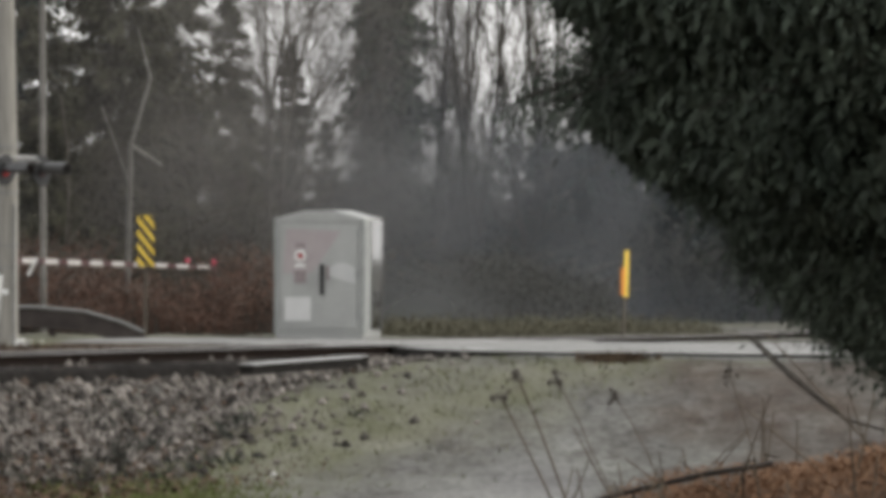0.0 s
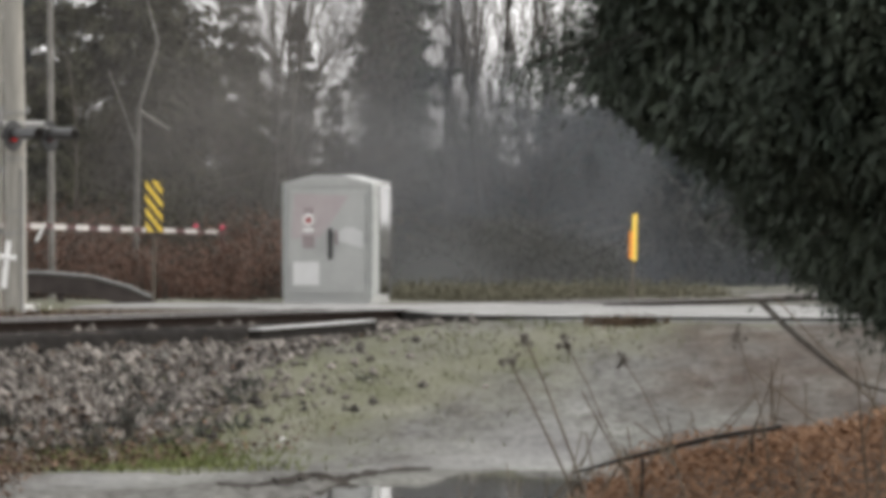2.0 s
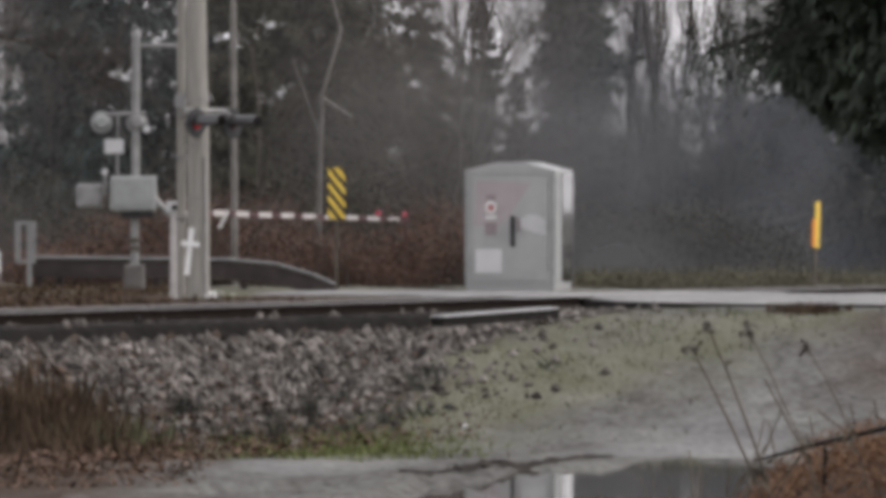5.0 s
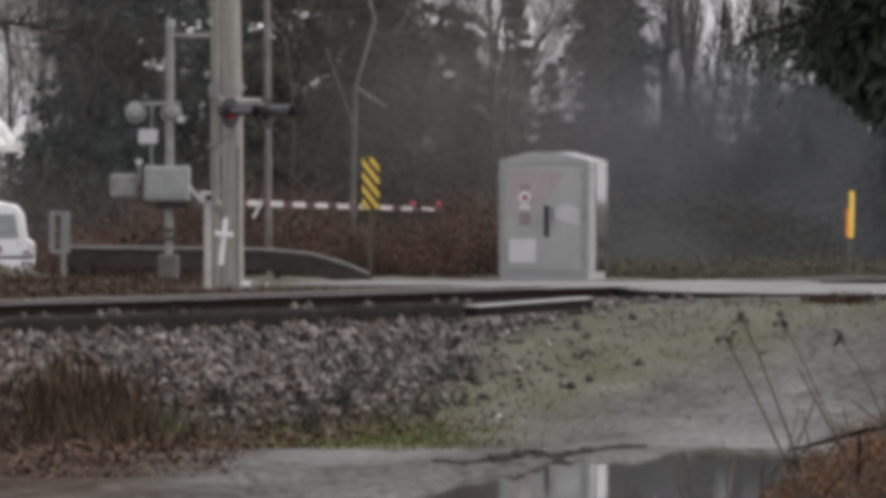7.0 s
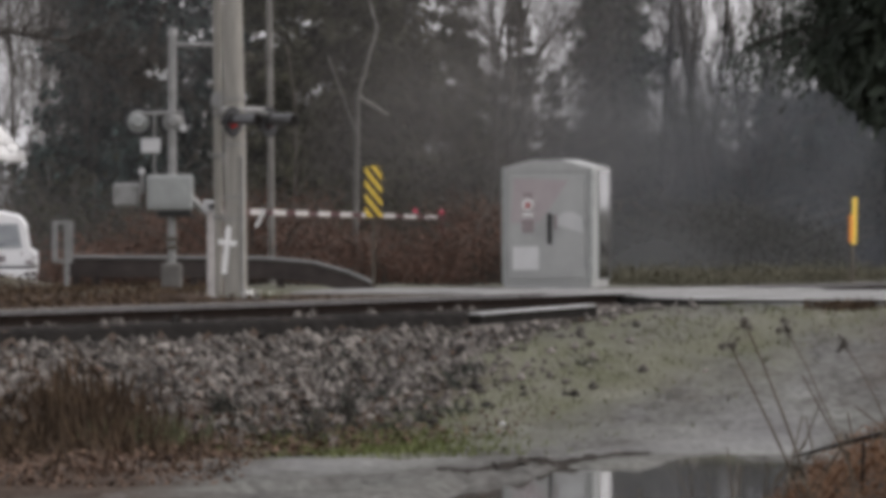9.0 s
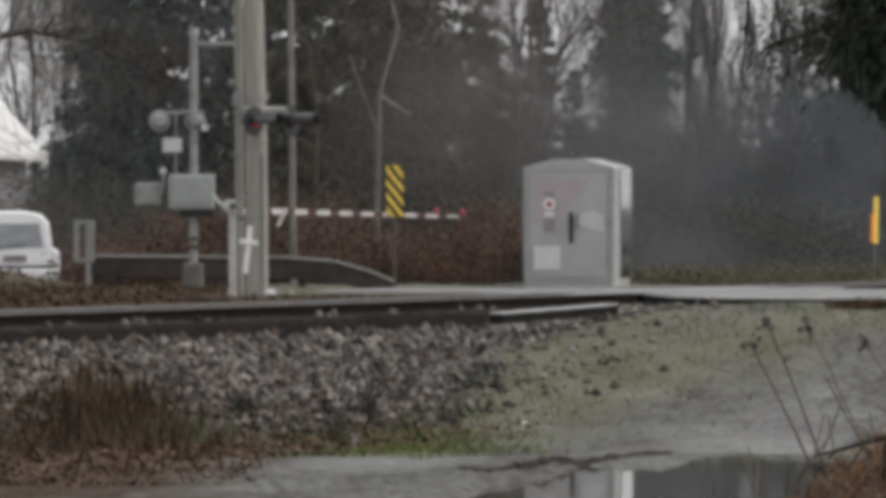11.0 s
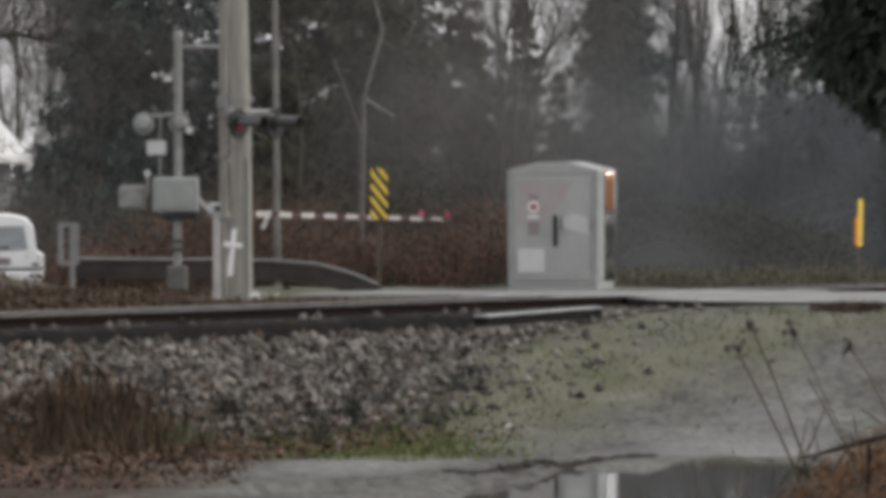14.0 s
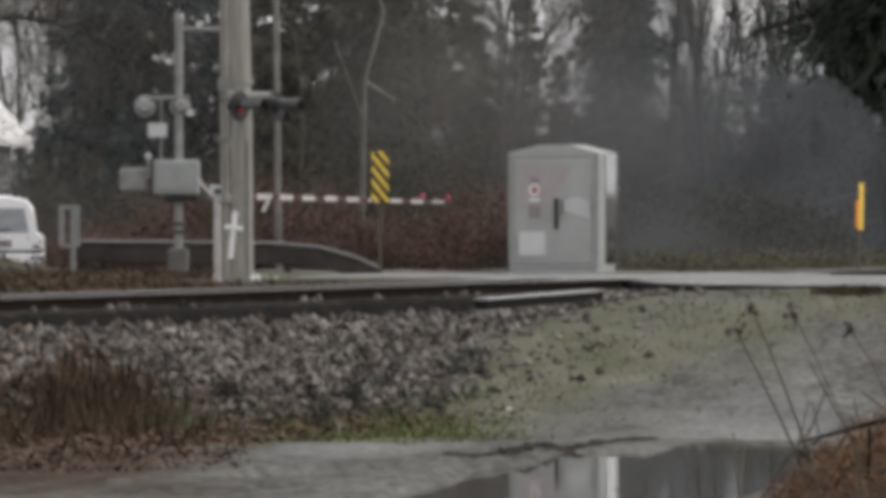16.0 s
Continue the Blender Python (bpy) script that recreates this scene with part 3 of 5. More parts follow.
# ---- the signal house ----
def signal_house():
    t = thing("signal_house", pose(1.80, 113.0, 0.0, 0, 0, -15.2), "grey metal signal house with a low gabled roof beside the track", "signal house")
    w, d, h = 1.63, 1.34, 2.06
    part("plinth", box(B(), 0, d / 2, -0.06, w - 0.02, d - 0.02, 0.18, 0.01), SHED, t)
    b = B()
    box(b, 0, d / 2, 0.02 + h / 2, w - 0.02, d, h, 0.012)
    part("wall", b, SHED, t)
    part("side_stile", box(B(), w / 2 + 0.004, 0.27, h / 2 + 0.04, 0.018, 0.44, h - 0.10, 0.004), GATEGREY, t, "dull grey side stile")
    part("side_groove", box(B(), w / 2 - 0.004, 0.53, h / 2 + 0.04, 0.014, 0.07, h - 0.12), BLACK, t, "dark gap beside the panel")
    part("side_panel", box(B(), w / 2 + 0.004, 0.93, h / 2 + 0.04, 0.016, 0.70, h - 0.12, 0.004), SHEDSIDE, t, "shiny bare aluminium side panel")
    part("rear_trim", rod(B(), (w / 2 + 0.005, d - 0.03, 0.06), (w / 2 + 0.005, d - 0.03, h - 0.02), 0.028, sides=16), SHEDSIDE, t, "bright rounded rear corner strip")
    for x in (-w / 2 + 0.02, w / 2 - 0.02):
        part("corner_trim", box(B(), x, 0, h / 2 + 0.02, 0.06, 0.05, h, 0.006), GATEGREY, t)
    # low gabled roof
    v = [(x, y, z) for y in (-0.02, d + 0.02) for x, z in ((-w / 2 + 0.0, h - 0.03), (-w / 2 + 0.0, h + 0.03), (-0.25, h + 0.17), (0.25, h + 0.17), (w / 2 + 0.0, h + 0.03), (w / 2 + 0.0, h - 0.03))]
    f = [[5, 4, 3, 2, 1, 0], [6, 7, 8, 9, 10, 11]] + [[i, (i + 1) % 6, 6 + (i + 1) % 6, 6 + i] for i in range(6)]
    part_roof = mesh_part("roof", v, f, SHED, t)
    door = part("door", box(B(), 0.0, -0.012, 1.03, w - 0.24, 0.03, h - 0.22, 0.008), SHED, t)
    part("handle", box(B(), 0.06, -0.05, 1.0, 0.075, 0.05, 0.55, 0.015), BLACK, door, "dark latch bar")
    part("hasp", box(B(), 0.17, -0.045, 1.12, 0.05, 0.04, 0.25, 0.012), GREYBAR, door)
    for z in (0.3, 1.0, 1.75):
        part("hinge", rod(B(), (w / 2 - 0.11, -0.03, z), (w / 2 - 0.11, -0.03, z + 0.14), 0.016), GATEGREY, door)
    # a paler curved patch and a faded pinkish one
    v = [(0.16, 1.06), (0.20, 1.22), (0.34, 1.30), (0.52, 1.29), (0.66, 1.20), (0.67, 0.92), (0.45, 0.98), (0.30, 1.03)]
    mesh_part("door_patch", [(x, -0.0305, z) for x, z in v], [list(range(8))], PATCH, door, "paler curved patch")
    mesh_part("door_patch", [(x, -0.0302, z) for x, z in ((-0.66, 1.1), (-0.12, 1.12), (0.16, 1.5), (0.4, 1.86), (-0.6, 1.9))], [[0, 1, 2, 3, 4]], PINK, door, "faded pinkish paint patch")
    part("notice", box(B(), -0.385, -0.032, 0.47, 0.48, 0.008, 0.42), NOTICE, door, "blank white notice sheet")
    sign = part("sign", box(B(), -0.34, -0.034, 1.33, 0.24, 0.01, 0.66), PINK, door, "warning sign with a ring symbol")
    b = B()
    for i in range(20):
        a0, a1 = 2 * math.pi * i / 20, 2 * math.pi * (i + 1) / 20
        rod(b, (-0.34 + 0.085 * math.cos(a0), -0.042, 1.42 + 0.085 * math.sin(a0)), (-0.34 + 0.085 * math.cos(a1), -0.042, 1.42 + 0.085 * math.sin(a1)), 0.026, sides=6)
    part("ring", b, WHITE, sign, "white ring symbol")
    part("dot", box(B(), -0.34, -0.042, 1.42, 0.085, 0.01, 0.085), RED, sign)
    part("text_bar", box(B(), -0.34, -0.042, 1.25, 0.19, 0.006, 0.06), WHITE, sign)
    part("text_bar", box(B(), -0.34, -0.042, 1.04, 0.21, 0.006, 0.22), GREYBAR, sign)
    part("text_bar", box(B(), -0.34, -0.042, 1.60, 0.17, 0.006, 0.09), GREYBAR, sign)
    return t


signal_house()


# ---- object markers ----
def marker(x, y, z, turn, tall, panel_w, lean=0.0, panel_h=0.9):
    t = thing("hazard_marker", pose(x, y, z, 0, lean, turn), "yellow and black striped hazard panel on a steel post" if panel_w > 0.29 else "narrow yellow hazard panel with an orange edge on a post", "road sign", "hazard markers")
    part("post", box(B(), 0, 0.03, tall / 2 - 0.2, 0.06, 0.03, tall + 0.4, 0.004), POSTBROWN, t)
    panel = part("panel", box(B(), 0, 0, tall - panel_h / 2, panel_w, 0.014, panel_h, 0.006), YELLOW, t, "yellow reflective panel")
    if panel_w > 0.29:
        hw = panel_w / 2
        lo, hi = tall - panel_h + 0.004, tall - 0.004
        for i in range(7):
            z0 = tall + 0.36 - i * 0.235
            ring = [(-hw, z0), (-hw, z0 - 0.125), (hw, z0 - 0.505), (hw, z0 - 0.38)]
            for lim, sgn in ((lo, 1), (hi, -1)):
                cut = []
                for (ax, az), (bx, bz) in zip(ring, ring[1:] + ring[:1]):
                    ina, inb = (az - lim) * sgn >= 0, (bz - lim) * sgn >= 0
                    if ina:
                        cut.append((ax, az))
                    if ina != inb:
                        k = (lim - az) / (bz - az)
                        cut.append((ax + (bx - ax) * k, lim))
                ring = cut
                if len(ring) < 3:
                    break
            if len(ring) > 2:
                mesh_part("stripe", [(a, -0.0085, b) for a, b in ring], [list(range(len(ring)))], BLACK, panel, "black diagonal stripe")
    else:
        part("edge", box(B(), -panel_w * 0.5 - 0.03, -0.001, tall - panel_h / 2 - 0.14, 0.08, 0.016, panel_h * 0.6), ORANGE, panel, "orange edge strip")
    for dz in (0.15, 0.72):
        part("bolt", rod(B(), (0, -0.012, tall - dz), (0, 0.0, tall - dz), 0.012, sides=8), GALV, panel)
    return t


marker(-1.28, 112.0, 0.0, 4, 2.12, 0.30, panel_h=0.90)
marker(7.13, 111.0, 0.0, 44, 1.53, 0.12, lean=2.0, panel_h=0.82)


# ---- poles, signals and gate ----
def flasher(parent, x, y, z, turn, lit):
    """A pair of hooded lamps with round backboards on a cross bar, facing along the road."""
    face = Matrix.Translation((x, y, z)) @ Matrix.Rotation(radians(turn), 4, "Z")
    a, c = face @ Vector((-0.75, 0.06, 0.20)), face @ Vector((0.62, 0.06, 0.20))
    part("lamp_bar", rod(B(), a, c, 0.038), GALV, parent, "grey lamp cross bar")
    for k, dx in enumerate((-0.5, 0.5)):
        m = face @ Matrix.Translation((dx, 0, 0))
        flat = Matrix.Rotation(radians(90), 4, "X")
        b = B()
        bmesh.ops.create_cone(b, cap_ends=True, segments=24, radius1=0.25, radius2=0.25, depth=0.02, matrix=m @ flat)
        bmesh.ops.create_cone(b, cap_ends=True, segments=16, radius1=0.13, radius2=0.07, depth=0.2, matrix=m @ Matrix.Translation((0, 0.10, 0)) @ Matrix.Rotation(radians(-90), 4, "X"))
        head = part("lamp_head", b, BLACK, parent, "black round backboard and lamp body")
        b = B()
        for i in range(10):
            a0, a1 = math.pi * (i - 1) / 8, math.pi * i / 8
            q = [m @ Vector((0.125 * math.cos(w), yy, 0.125 * math.sin(w))) for w in (a0, a1) for yy in (0.0, -0.5)]
            vs = [b.verts.new(e) for e in q]
            b.faces.new((vs[0], vs[1], vs[3], vs[2]))
        bmesh.ops.remove_doubles(b, verts=b.verts[:], dist=0.0005)
        bmesh.ops.solidify(b, geom=b.faces[:], thickness=0.006)
        part("hood", b, GLOSSBLACK, head)
        b = B()
        bmesh.ops.create_cone(b, cap_ends=True, segments=18, radius1=0.105, radius2=0.09, depth=0.03, matrix=m @ Matrix.Translation((0, -0.024, 0)) @ flat)
        part("lens", b, LENS if (lit and k == 0) else ARMDARK, head, "red signal lens")


def utility_pole():
    t = thing("utility_pole", pose(-3.44, 102.6, -0.05), "weathered grey wooden utility pole beside the crossing", "utility pole")
    b = B()
    rod(b, (0.03, 0, -0.4), (0.03, 0, 2.6), 0.185, 0.17, 16)
    rod(b, (0.03, 0, 2.6), (-0.10, 0, 10.5), 0.17, 0.12, 16)
    part("shaft", b, WOODPOLE, t)
    part("crossarm", box(B(), -0.1, 0.14, 9.8, 2.4, 0.1, 0.12, 0.01), WOODPOLE, t)
    for x in (-1.1, -0.5, 0.4, 1.0):
        part("insulator", rod(B(), (x - 0.05, 0.14, 9.86), (x - 0.05, 0.14, 10.02), 0.04, 0.03), GALV, t)
    part("cable_guard", rod(B(), (0.14, -0.16, -0.1), (0.14, -0.16, 2.3), 0.025), GALV, t)
    for z in (1.25, 1.6, 2.45, 2.75, 3.2):
        part("band", rod(B(), (0.02, 0, z), (0.02, 0, z + 0.03), 0.19, 0.19), GALV, t)
    m = thing("signal_mast", pose(-3.70, 103.0, -0.05), "slim grey steel mast with black hooded crossing lamps", "signal mast")
    part("shaft", rod(B(), (0, 0, -0.2), (0, 0, 7.5), 0.07), WOODPOLE, m)
    part("base", box(B(), 0, 0, -0.1, 0.3, 0.3, 0.2, 0.03), GALV, m)
    part("arm", rod(B(), (0, 0, 2.98), (0.80, -0.1, 2.98), 0.03), GALV, m)
    for z in (1.3, 2.3, 2.98, 3.3):
        part("clamp", box(B(), 0.0, -0.03, z, 0.17, 0.15, 0.06, 0.01), GALV, m)
    part("junction_box", box(B(), -0.02, -0.09, 3.18, 0.16, 0.12, 0.2, 0.012), GALV, m)
    flasher(m, 0.55, -0.35, 2.84, 56, True)
    part("bell", rod(B(), (-0.12, 0, 3.46), (-0.12, -0.06, 3.46), 0.07, 0.03), GALV, m, "grey round warning bell")
    return t


utility_pole()


def gate():
    t = thing("crossing_gate", pose(-4.85, 112.0, -0.05), "lowered level crossing gate with a red and white striped arm", "crossing gate")
    part("foundation", box(B(), 0.0, 0, 0.20, 0.36, 0.42, 0.55, 0.06), CONCRETE, t, "grey concrete foundation block")
    part("mast", rod(B(), (0, 0, 0.2), (0.03, 0, 4.55), 0.075, 0.07, 16), GALV, t)
    part("mast_cap", rod(B(), (0.03, 0, 4.5), (0.03, 0, 4.62), 0.095, 0.06, 16), GALV, t)
    b = B()
    box(b, -0.02, -0.05, 1.72, 0.80, 0.55, 0.62, 0.04)
    case = part("mechanism_case", b, GATEGREY, t, "grey gate mechanism case")
    part("case_underside", box(B(), 0.06, -0.05, 1.36, 0.6, 0.42, 0.14, 0.03), BLACK, case)
    part("case_door", box(B(), -0.04, -0.335, 1.74, 0.62, 0.02, 0.48, 0.008), GATEGREY, case)
    part("back_case", box(B(), -0.80, 0.15, 1.68, 0.46, 0.4, 0.42, 0.05), GALV, t, "second grey case behind")
    b = B()
    rod(b, (0.35, -0.1, 1.62), (0.66, -0.1, 1.30), 0.07, 0.05)
    rod(b, (0.66, -0.1, 1.30), (0.86, -0.05, 1.30), 0.05)
    part("arm_bracket", b, GALV, t)
    part("hub", rod(B(), (0.80, -0.24, 1.37), (0.80, 0.0, 1.37), 0.12), WHITE, t, "white arm hub")
    for z in (0.75, 0.9):
        part("clamp", box(B(), 0, -0.06, z, 0.22, 0.2, 0.07, 0.01), POSTBROWN, t)
    # arm along the far side of the track, drooping a little to its tip
    a = Vector((0.55, 0.0, 1.40))
    tip = Vector((4.83, 8.4, 1.24))
    n = 22
    for i in range(n):
        g0, g1 = (0.0, 0.12) if i % 2 == 0 else (0.12, 0.0)      # white bands longer than red ones
        p, q = a.lerp(tip, (i + g0) / n), a.lerp(tip, (i + 1 + g1) / n)
        r = (q - p).to_track_quat("X", "Z").to_matrix().to_4x4()
        part("arm_section", box(B(), *((p + q) / 2), (q - p).length - 0.002, 0.05, 0.110 - 0.002 * i, 0.004, r), ARMWHITE if i % 2 == 0 else ARMDARK, t, "white reflective band" if i % 2 == 0 else "red reflective band")
    for k in (0.87, 0.985):
        c = a.lerp(tip, k)
        part("arm_lamp", box(B(), c.x, c.y, c.z + 0.10, 0.10, 0.10, 0.10, 0.03), ARMLAMP, t, "red arm lamp")
    c = a.lerp(tip, 0.22)
    part("arm_brace", rod(B(), (c.x + 0.1, c.y, c.z + 0.05), (c.x - 0.05, c.y, c.z - 0.26), 0.03), WHITE, t)
    c = a.lerp(tip, 0.985)
    part("tip_stay", rod(B(), (c.x, c.y, c.z), (c.x + 0.03, c.y, c.z - 0.35), 0.025), ARMDARK, t)
    # lamps on the mast, seen from behind
    part("lamp_crossbar", rod(B(), (-0.70, -0.02, 3.10), (0.2, -0.02, 3.14), 0.035), GALV, t)
    for x in (-0.58, 0.04):
        b = B()
        bmesh.ops.create_cone(b, cap_ends=True, segments=20, radius1=0.20, radius2=0.20, depth=0.03, matrix=Matrix.Translation((x, 0.05, 2.98)) @ Matrix.Rotation(radians(90), 4, "X"))
        bmesh.ops.create_cone(b, cap_ends=True, segments=16, radius1=0.16, radius2=0.09, depth=0.2, matrix=Matrix.Translation((x, -0.06, 2.98)) @ Matrix.Rotation(radians(90), 4, "X"))
        lamp = part("lamp_head", b, GATEGREY if x < 0 else GALV, t, "grey lamp housing seen from behind")
        part("backboard", rod(B(), (x, 0.075, 2.98), (x, 0.09, 2.98), 0.27, sides=24), BLACK, lamp)
    part("number_plate", box(B(), -0.36, -0.1, 2.55, 0.34, 0.02, 0.25, 0.01), PATCH, t, "small blank pale plate")
    part("plate_stem", rod(B(), (-0.30, -0.06, 1.98), (-0.30, -0.06, 3.1), 0.018), GALV, t)
    part("bell", rod(B(), (-0.52, -0.12, 2.10), (-0.52, -0.02, 2.10), 0.06, 0.05), PATCH, t, "pale bell")
    part("bell_stem", rod(B(), (-0.52, -0.04, 1.7), (-0.52, -0.04, 2.1), 0.03), GALV, t)
    part("stay", rod(B(), (0.05, 0, 4.33), (0.75, -0.1, 4.33), 0.035), GALV, t)
    part("side_lamp", rod(B(), (0.22, -0.1, 2.86), (0.22, 0.02, 2.86), 0.07, 0.05), PATCH, t)
    return t


gate()


def small_uprights():
    t = thing("bollard_post", pose(-3.86, 103.9, -0.08), "slim white post with a boxed head", "post")
    part("post", box(B(), 0, 0, 0.70, 0.11, 0.10, 1.40, 0.012), ARMWHITE, t)
    b = B()
    box(b, 0, -0.02, 1.50, 0.24, 0.16, 0.2, 0.02)
    part("head", b, PATCH, t)
    part("lens", box(B(), 0.02, -0.11, 1.50, 0.1, 0.02, 0.09, 0.01), BLACK, t)

    t = thing("memorial_cross", pose(-3.56, 101.6, 0.38, 0, 6, 8), "small white wooden cross fixed to the utility pole", "cross")
    part("upright", box(B(), 0, 0, 0.34, 0.085, 0.035, 0.76, 0.006), WHITE, t)
    part("crossbar", box(B(), 0, -0.02, 0.46, 0.30, 0.03, 0.08, 0.006), WHITE, t)
    part("stake", box(B(), 0, 0.3, 0.3, 0.03, 0.58, 0.03, 0.004), DRYSTEM, t)

    t = thing("sign_post", pose(-6.95, 115.0, -0.08), "back of a hollow grey sign frame on a post", "road sign")
    part("post", box(B(), 0.06, 0.03, 0.55, 0.09, 0.06, 1.3, 0.008), GALV, t)
    for x in (-0.15, 0.13):
        part("stile", box(B(), x, 0, 0.87, 0.10, 0.03, 0.76, 0.006), GALV, t)
    for z in (1.22, 0.52):
        part("crosspiece", box(B(), -0.01, 0.0, z, 0.20, 0.028, 0.07, 0.005), GALV, t)

    rng = np.random.default_rng(9)
    t = thing("flower_bunch", pose(-3.10, 101.9, -0.06), "bunch of pale faded flowers laid at the pole", "flowers")
    n = 30
    p = rng.normal(0, 0.07, (n, 3)) * [1.6, 0.6, 0.5] + [0, 0, 0.07]
    v, f = sprays(p, unit(rng, n), np.full(n, 0.10), np.full(n, 0.035), rng)
    mesh_part("blossom", v, f, WHITE, t)
    q = rng.normal(0, 0.05, (14, 3)) * [1, 0.5, 0.3] + [0.06, 0, 0.05]
    v, f = tubes(q, q + rng.normal(0, 0.15, (14, 3)) * [1.4, 0.5, 0.1] - [0, 0, 0.03], np.full(14, 0.006), np.full(14, 0.004))
    mesh_part("stems", v, f, GRASS, t)

    t = thing("lamp_standard", pose(-3.24, 118.0, -0.1), "thin grey wooden pole behind the gate", "pole")
    part("shaft", rod(B(), (0, 0, -0.3), (-0.05, 0, 8.5), 0.065, 0.05), PALEBARK, t)
    t = thing("sapling_pole", pose(-1.75, 121.0, -0.1), "thin bare sapling trunk with a broken top", "tree")
    b = B()
    rod(b, (0, 0, -0.3), (0.08, 0, 3.7), 0.06, 0.045, 8)
    part("trunk", b, PALEBARK, t)
    v, f = tubes([(0.08, 0, 3.6), (0.45, 0, 4.9), (0.08, 0, 3.62), (0.05, 0, 2.9)], [(0.45, 0, 4.9), (0.2, 0, 5.9), (0.66, 0, 3.25), (-0.5, 0.1, 4.4)], [0.042, 0.034, 0.045, 0.022], [0.034, 0.012, 0.025, 0.01], 6)
    mesh_part("limb", v, f, PALEBARK, t)


small_uprights()


def guardrail():
    """A low beam rail, coloured dark for shade, along the far road that bends down into the ground at its near end."""
    t = thing("guardrail", pose(0, 0, 0), "low weathered guardrail with a turned-down end along the road", "guardrail")
    line = [(-6.95, 116.3, 0.50), (-6.0, 116.0, 0.49), (-3.3, 114.9, 0.47), (-2.4, 114.3, 0.40), (-1.75, 113.9, 0.22), (-1.28, 113.6, 0.02)]
    prof = [(0.0, 0.0), (-0.008, -0.10), (-0.008, -0.21), (-0.02, -0.36)]
    v = [(x, y - o, z + dz) for x, y, z in line for o, dz in prof]
    k = len(prof)
    f = [[i * k + j, i * k + j + 1, (i + 1) * k + j + 1, (i + 1) * k + j] for i in range(len(line) - 1) for j in range(k - 1)]
    o = mesh_part("beam", v, f, BEAM, t, "weathered beam face, its shade put into a dark colour")
    md = o.modifiers.new("thick", "SOLIDIFY")
    md.thickness = 0.012
    # pale tube along the top paints the edge that catches the sky
    v, f = tubes([np.array(a) + [0, -0.02, 0.01] for a in line[:-1]], [np.array(a) + [0, -0.02, 0.01] for a in line[1:]], [0.028] * 5, [0.028] * 5, 8)
    mesh_part("top_rail", v, f, GALV, t, "pale tube standing in for the beam's lit top edge")
    for x, y, z in [(-6.8, 116.3, 0.5), (-6.4, 116.2, 0.49), (-4.6, 115.5, 0.48), (-3.0, 114.8, 0.46)]:
        part("post", box(B(), x, y + 0.09, z / 2 - 0.15, 0.13, 0.14, z + 0.3, 0.01), BEAM, t)


guardrail()


def van():
    """White boxy van waiting beyond the gate, seen from behind and partly hidden by the bank."""
    t = thing("van", pose(-8.86, 122.5, -0.50, 0, 0, 4), "white van waiting beyond the lowered gate", "van")
    b = B()
    prof = [(-0.95, 0.42), (0.95, 0.42), (0.98, 0.95), (0.95, 1.06), (0.82, 1.14), (0.76, 1.60), (0.62, 1.77), (0.3, 1.84), (-0.3, 1.84), (-0.62, 1.77), (-0.76, 1.60), (-0.82, 1.14), (-0.95, 1.06), (-0.98, 0.95)]
    k = len(prof)
    ys = (0.0, 0.06, 2.6, 4.4)
    v = [(x * (0.97 if y == 0.0 else 1), y, 0.42 + (z - 0.42) * (0.97 if y == 0.0 else (0.62 if y == 4.4 else 1))) for y in ys for x, z in prof]
    f = [list(range(k))] + [list(range(3 * k, 4 * k))[::-1]] + [[a * k + (i + 1) % k, a * k + i, (a + 1) * k + i, (a + 1) * k + (i + 1) % k] for a in range(3) for i in range(k)]
    body = mesh_part("body", v, f, VANWHITE, t, "white painted body")
    # pane coloured in pale horizontal streaks
    win = mesh_part("rear_window", [(-0.66, -0.012, 1.13), (0.66, -0.012, 1.13), (0.58, -0.012, 1.60), (-0.58, -0.012, 1.60)], [[0, 1, 2, 3]], STREAKGLASS, t, "rear window with pale horizontal streaks")
    part("wiper", rod(B(), (-0.2, -0.03, 1.12), (0.3, -0.03, 1.2), 0.012), BLACK, win)
    part("bumper", box(B(), 0, -0.06, 0.62, 1.9, 0.16, 0.20, 0.04), VANWHITE, t)
    part("bumper_gap", box(B(), 0, -0.03, 0.76, 1.86, 0.06, 0.05, 0.01), BLACK, t)
    part("plate", box(B(), 0.1, -0.02, 0.92, 0.46, 0.02, 0.13, 0.006), GREYBAR, t, "unreadable plate")
    for x in (-0.80, 0.80):
        part("tail_lamp", box(B(), x, -0.02, 0.86, 0.13, 0.06, 0.07, 0.02), GREYBAR, t, "dull unlit tail lamp")
        for dx in (-0.06, 0.08):
            part("reflector", rod(B(), (x + dx, -0.15, 0.63), (x + dx, -0.135, 0.63), 0.045), BLACK, t)
    for x in (-0.82, 0.82):
        for y in (0.85, 3.5):
            w = part("wheel", rod(B(), (x - 0.11, y, 0.34), (x + 0.11, y, 0.34), 0.34, sides=24), RUBBER, t, "black tyre")
            part("rim", rod(B(), (x - 0.115, y, 0.34), (x + 0.115, y, 0.34), 0.19, sides=16), CHROME, w)
    return t


van()


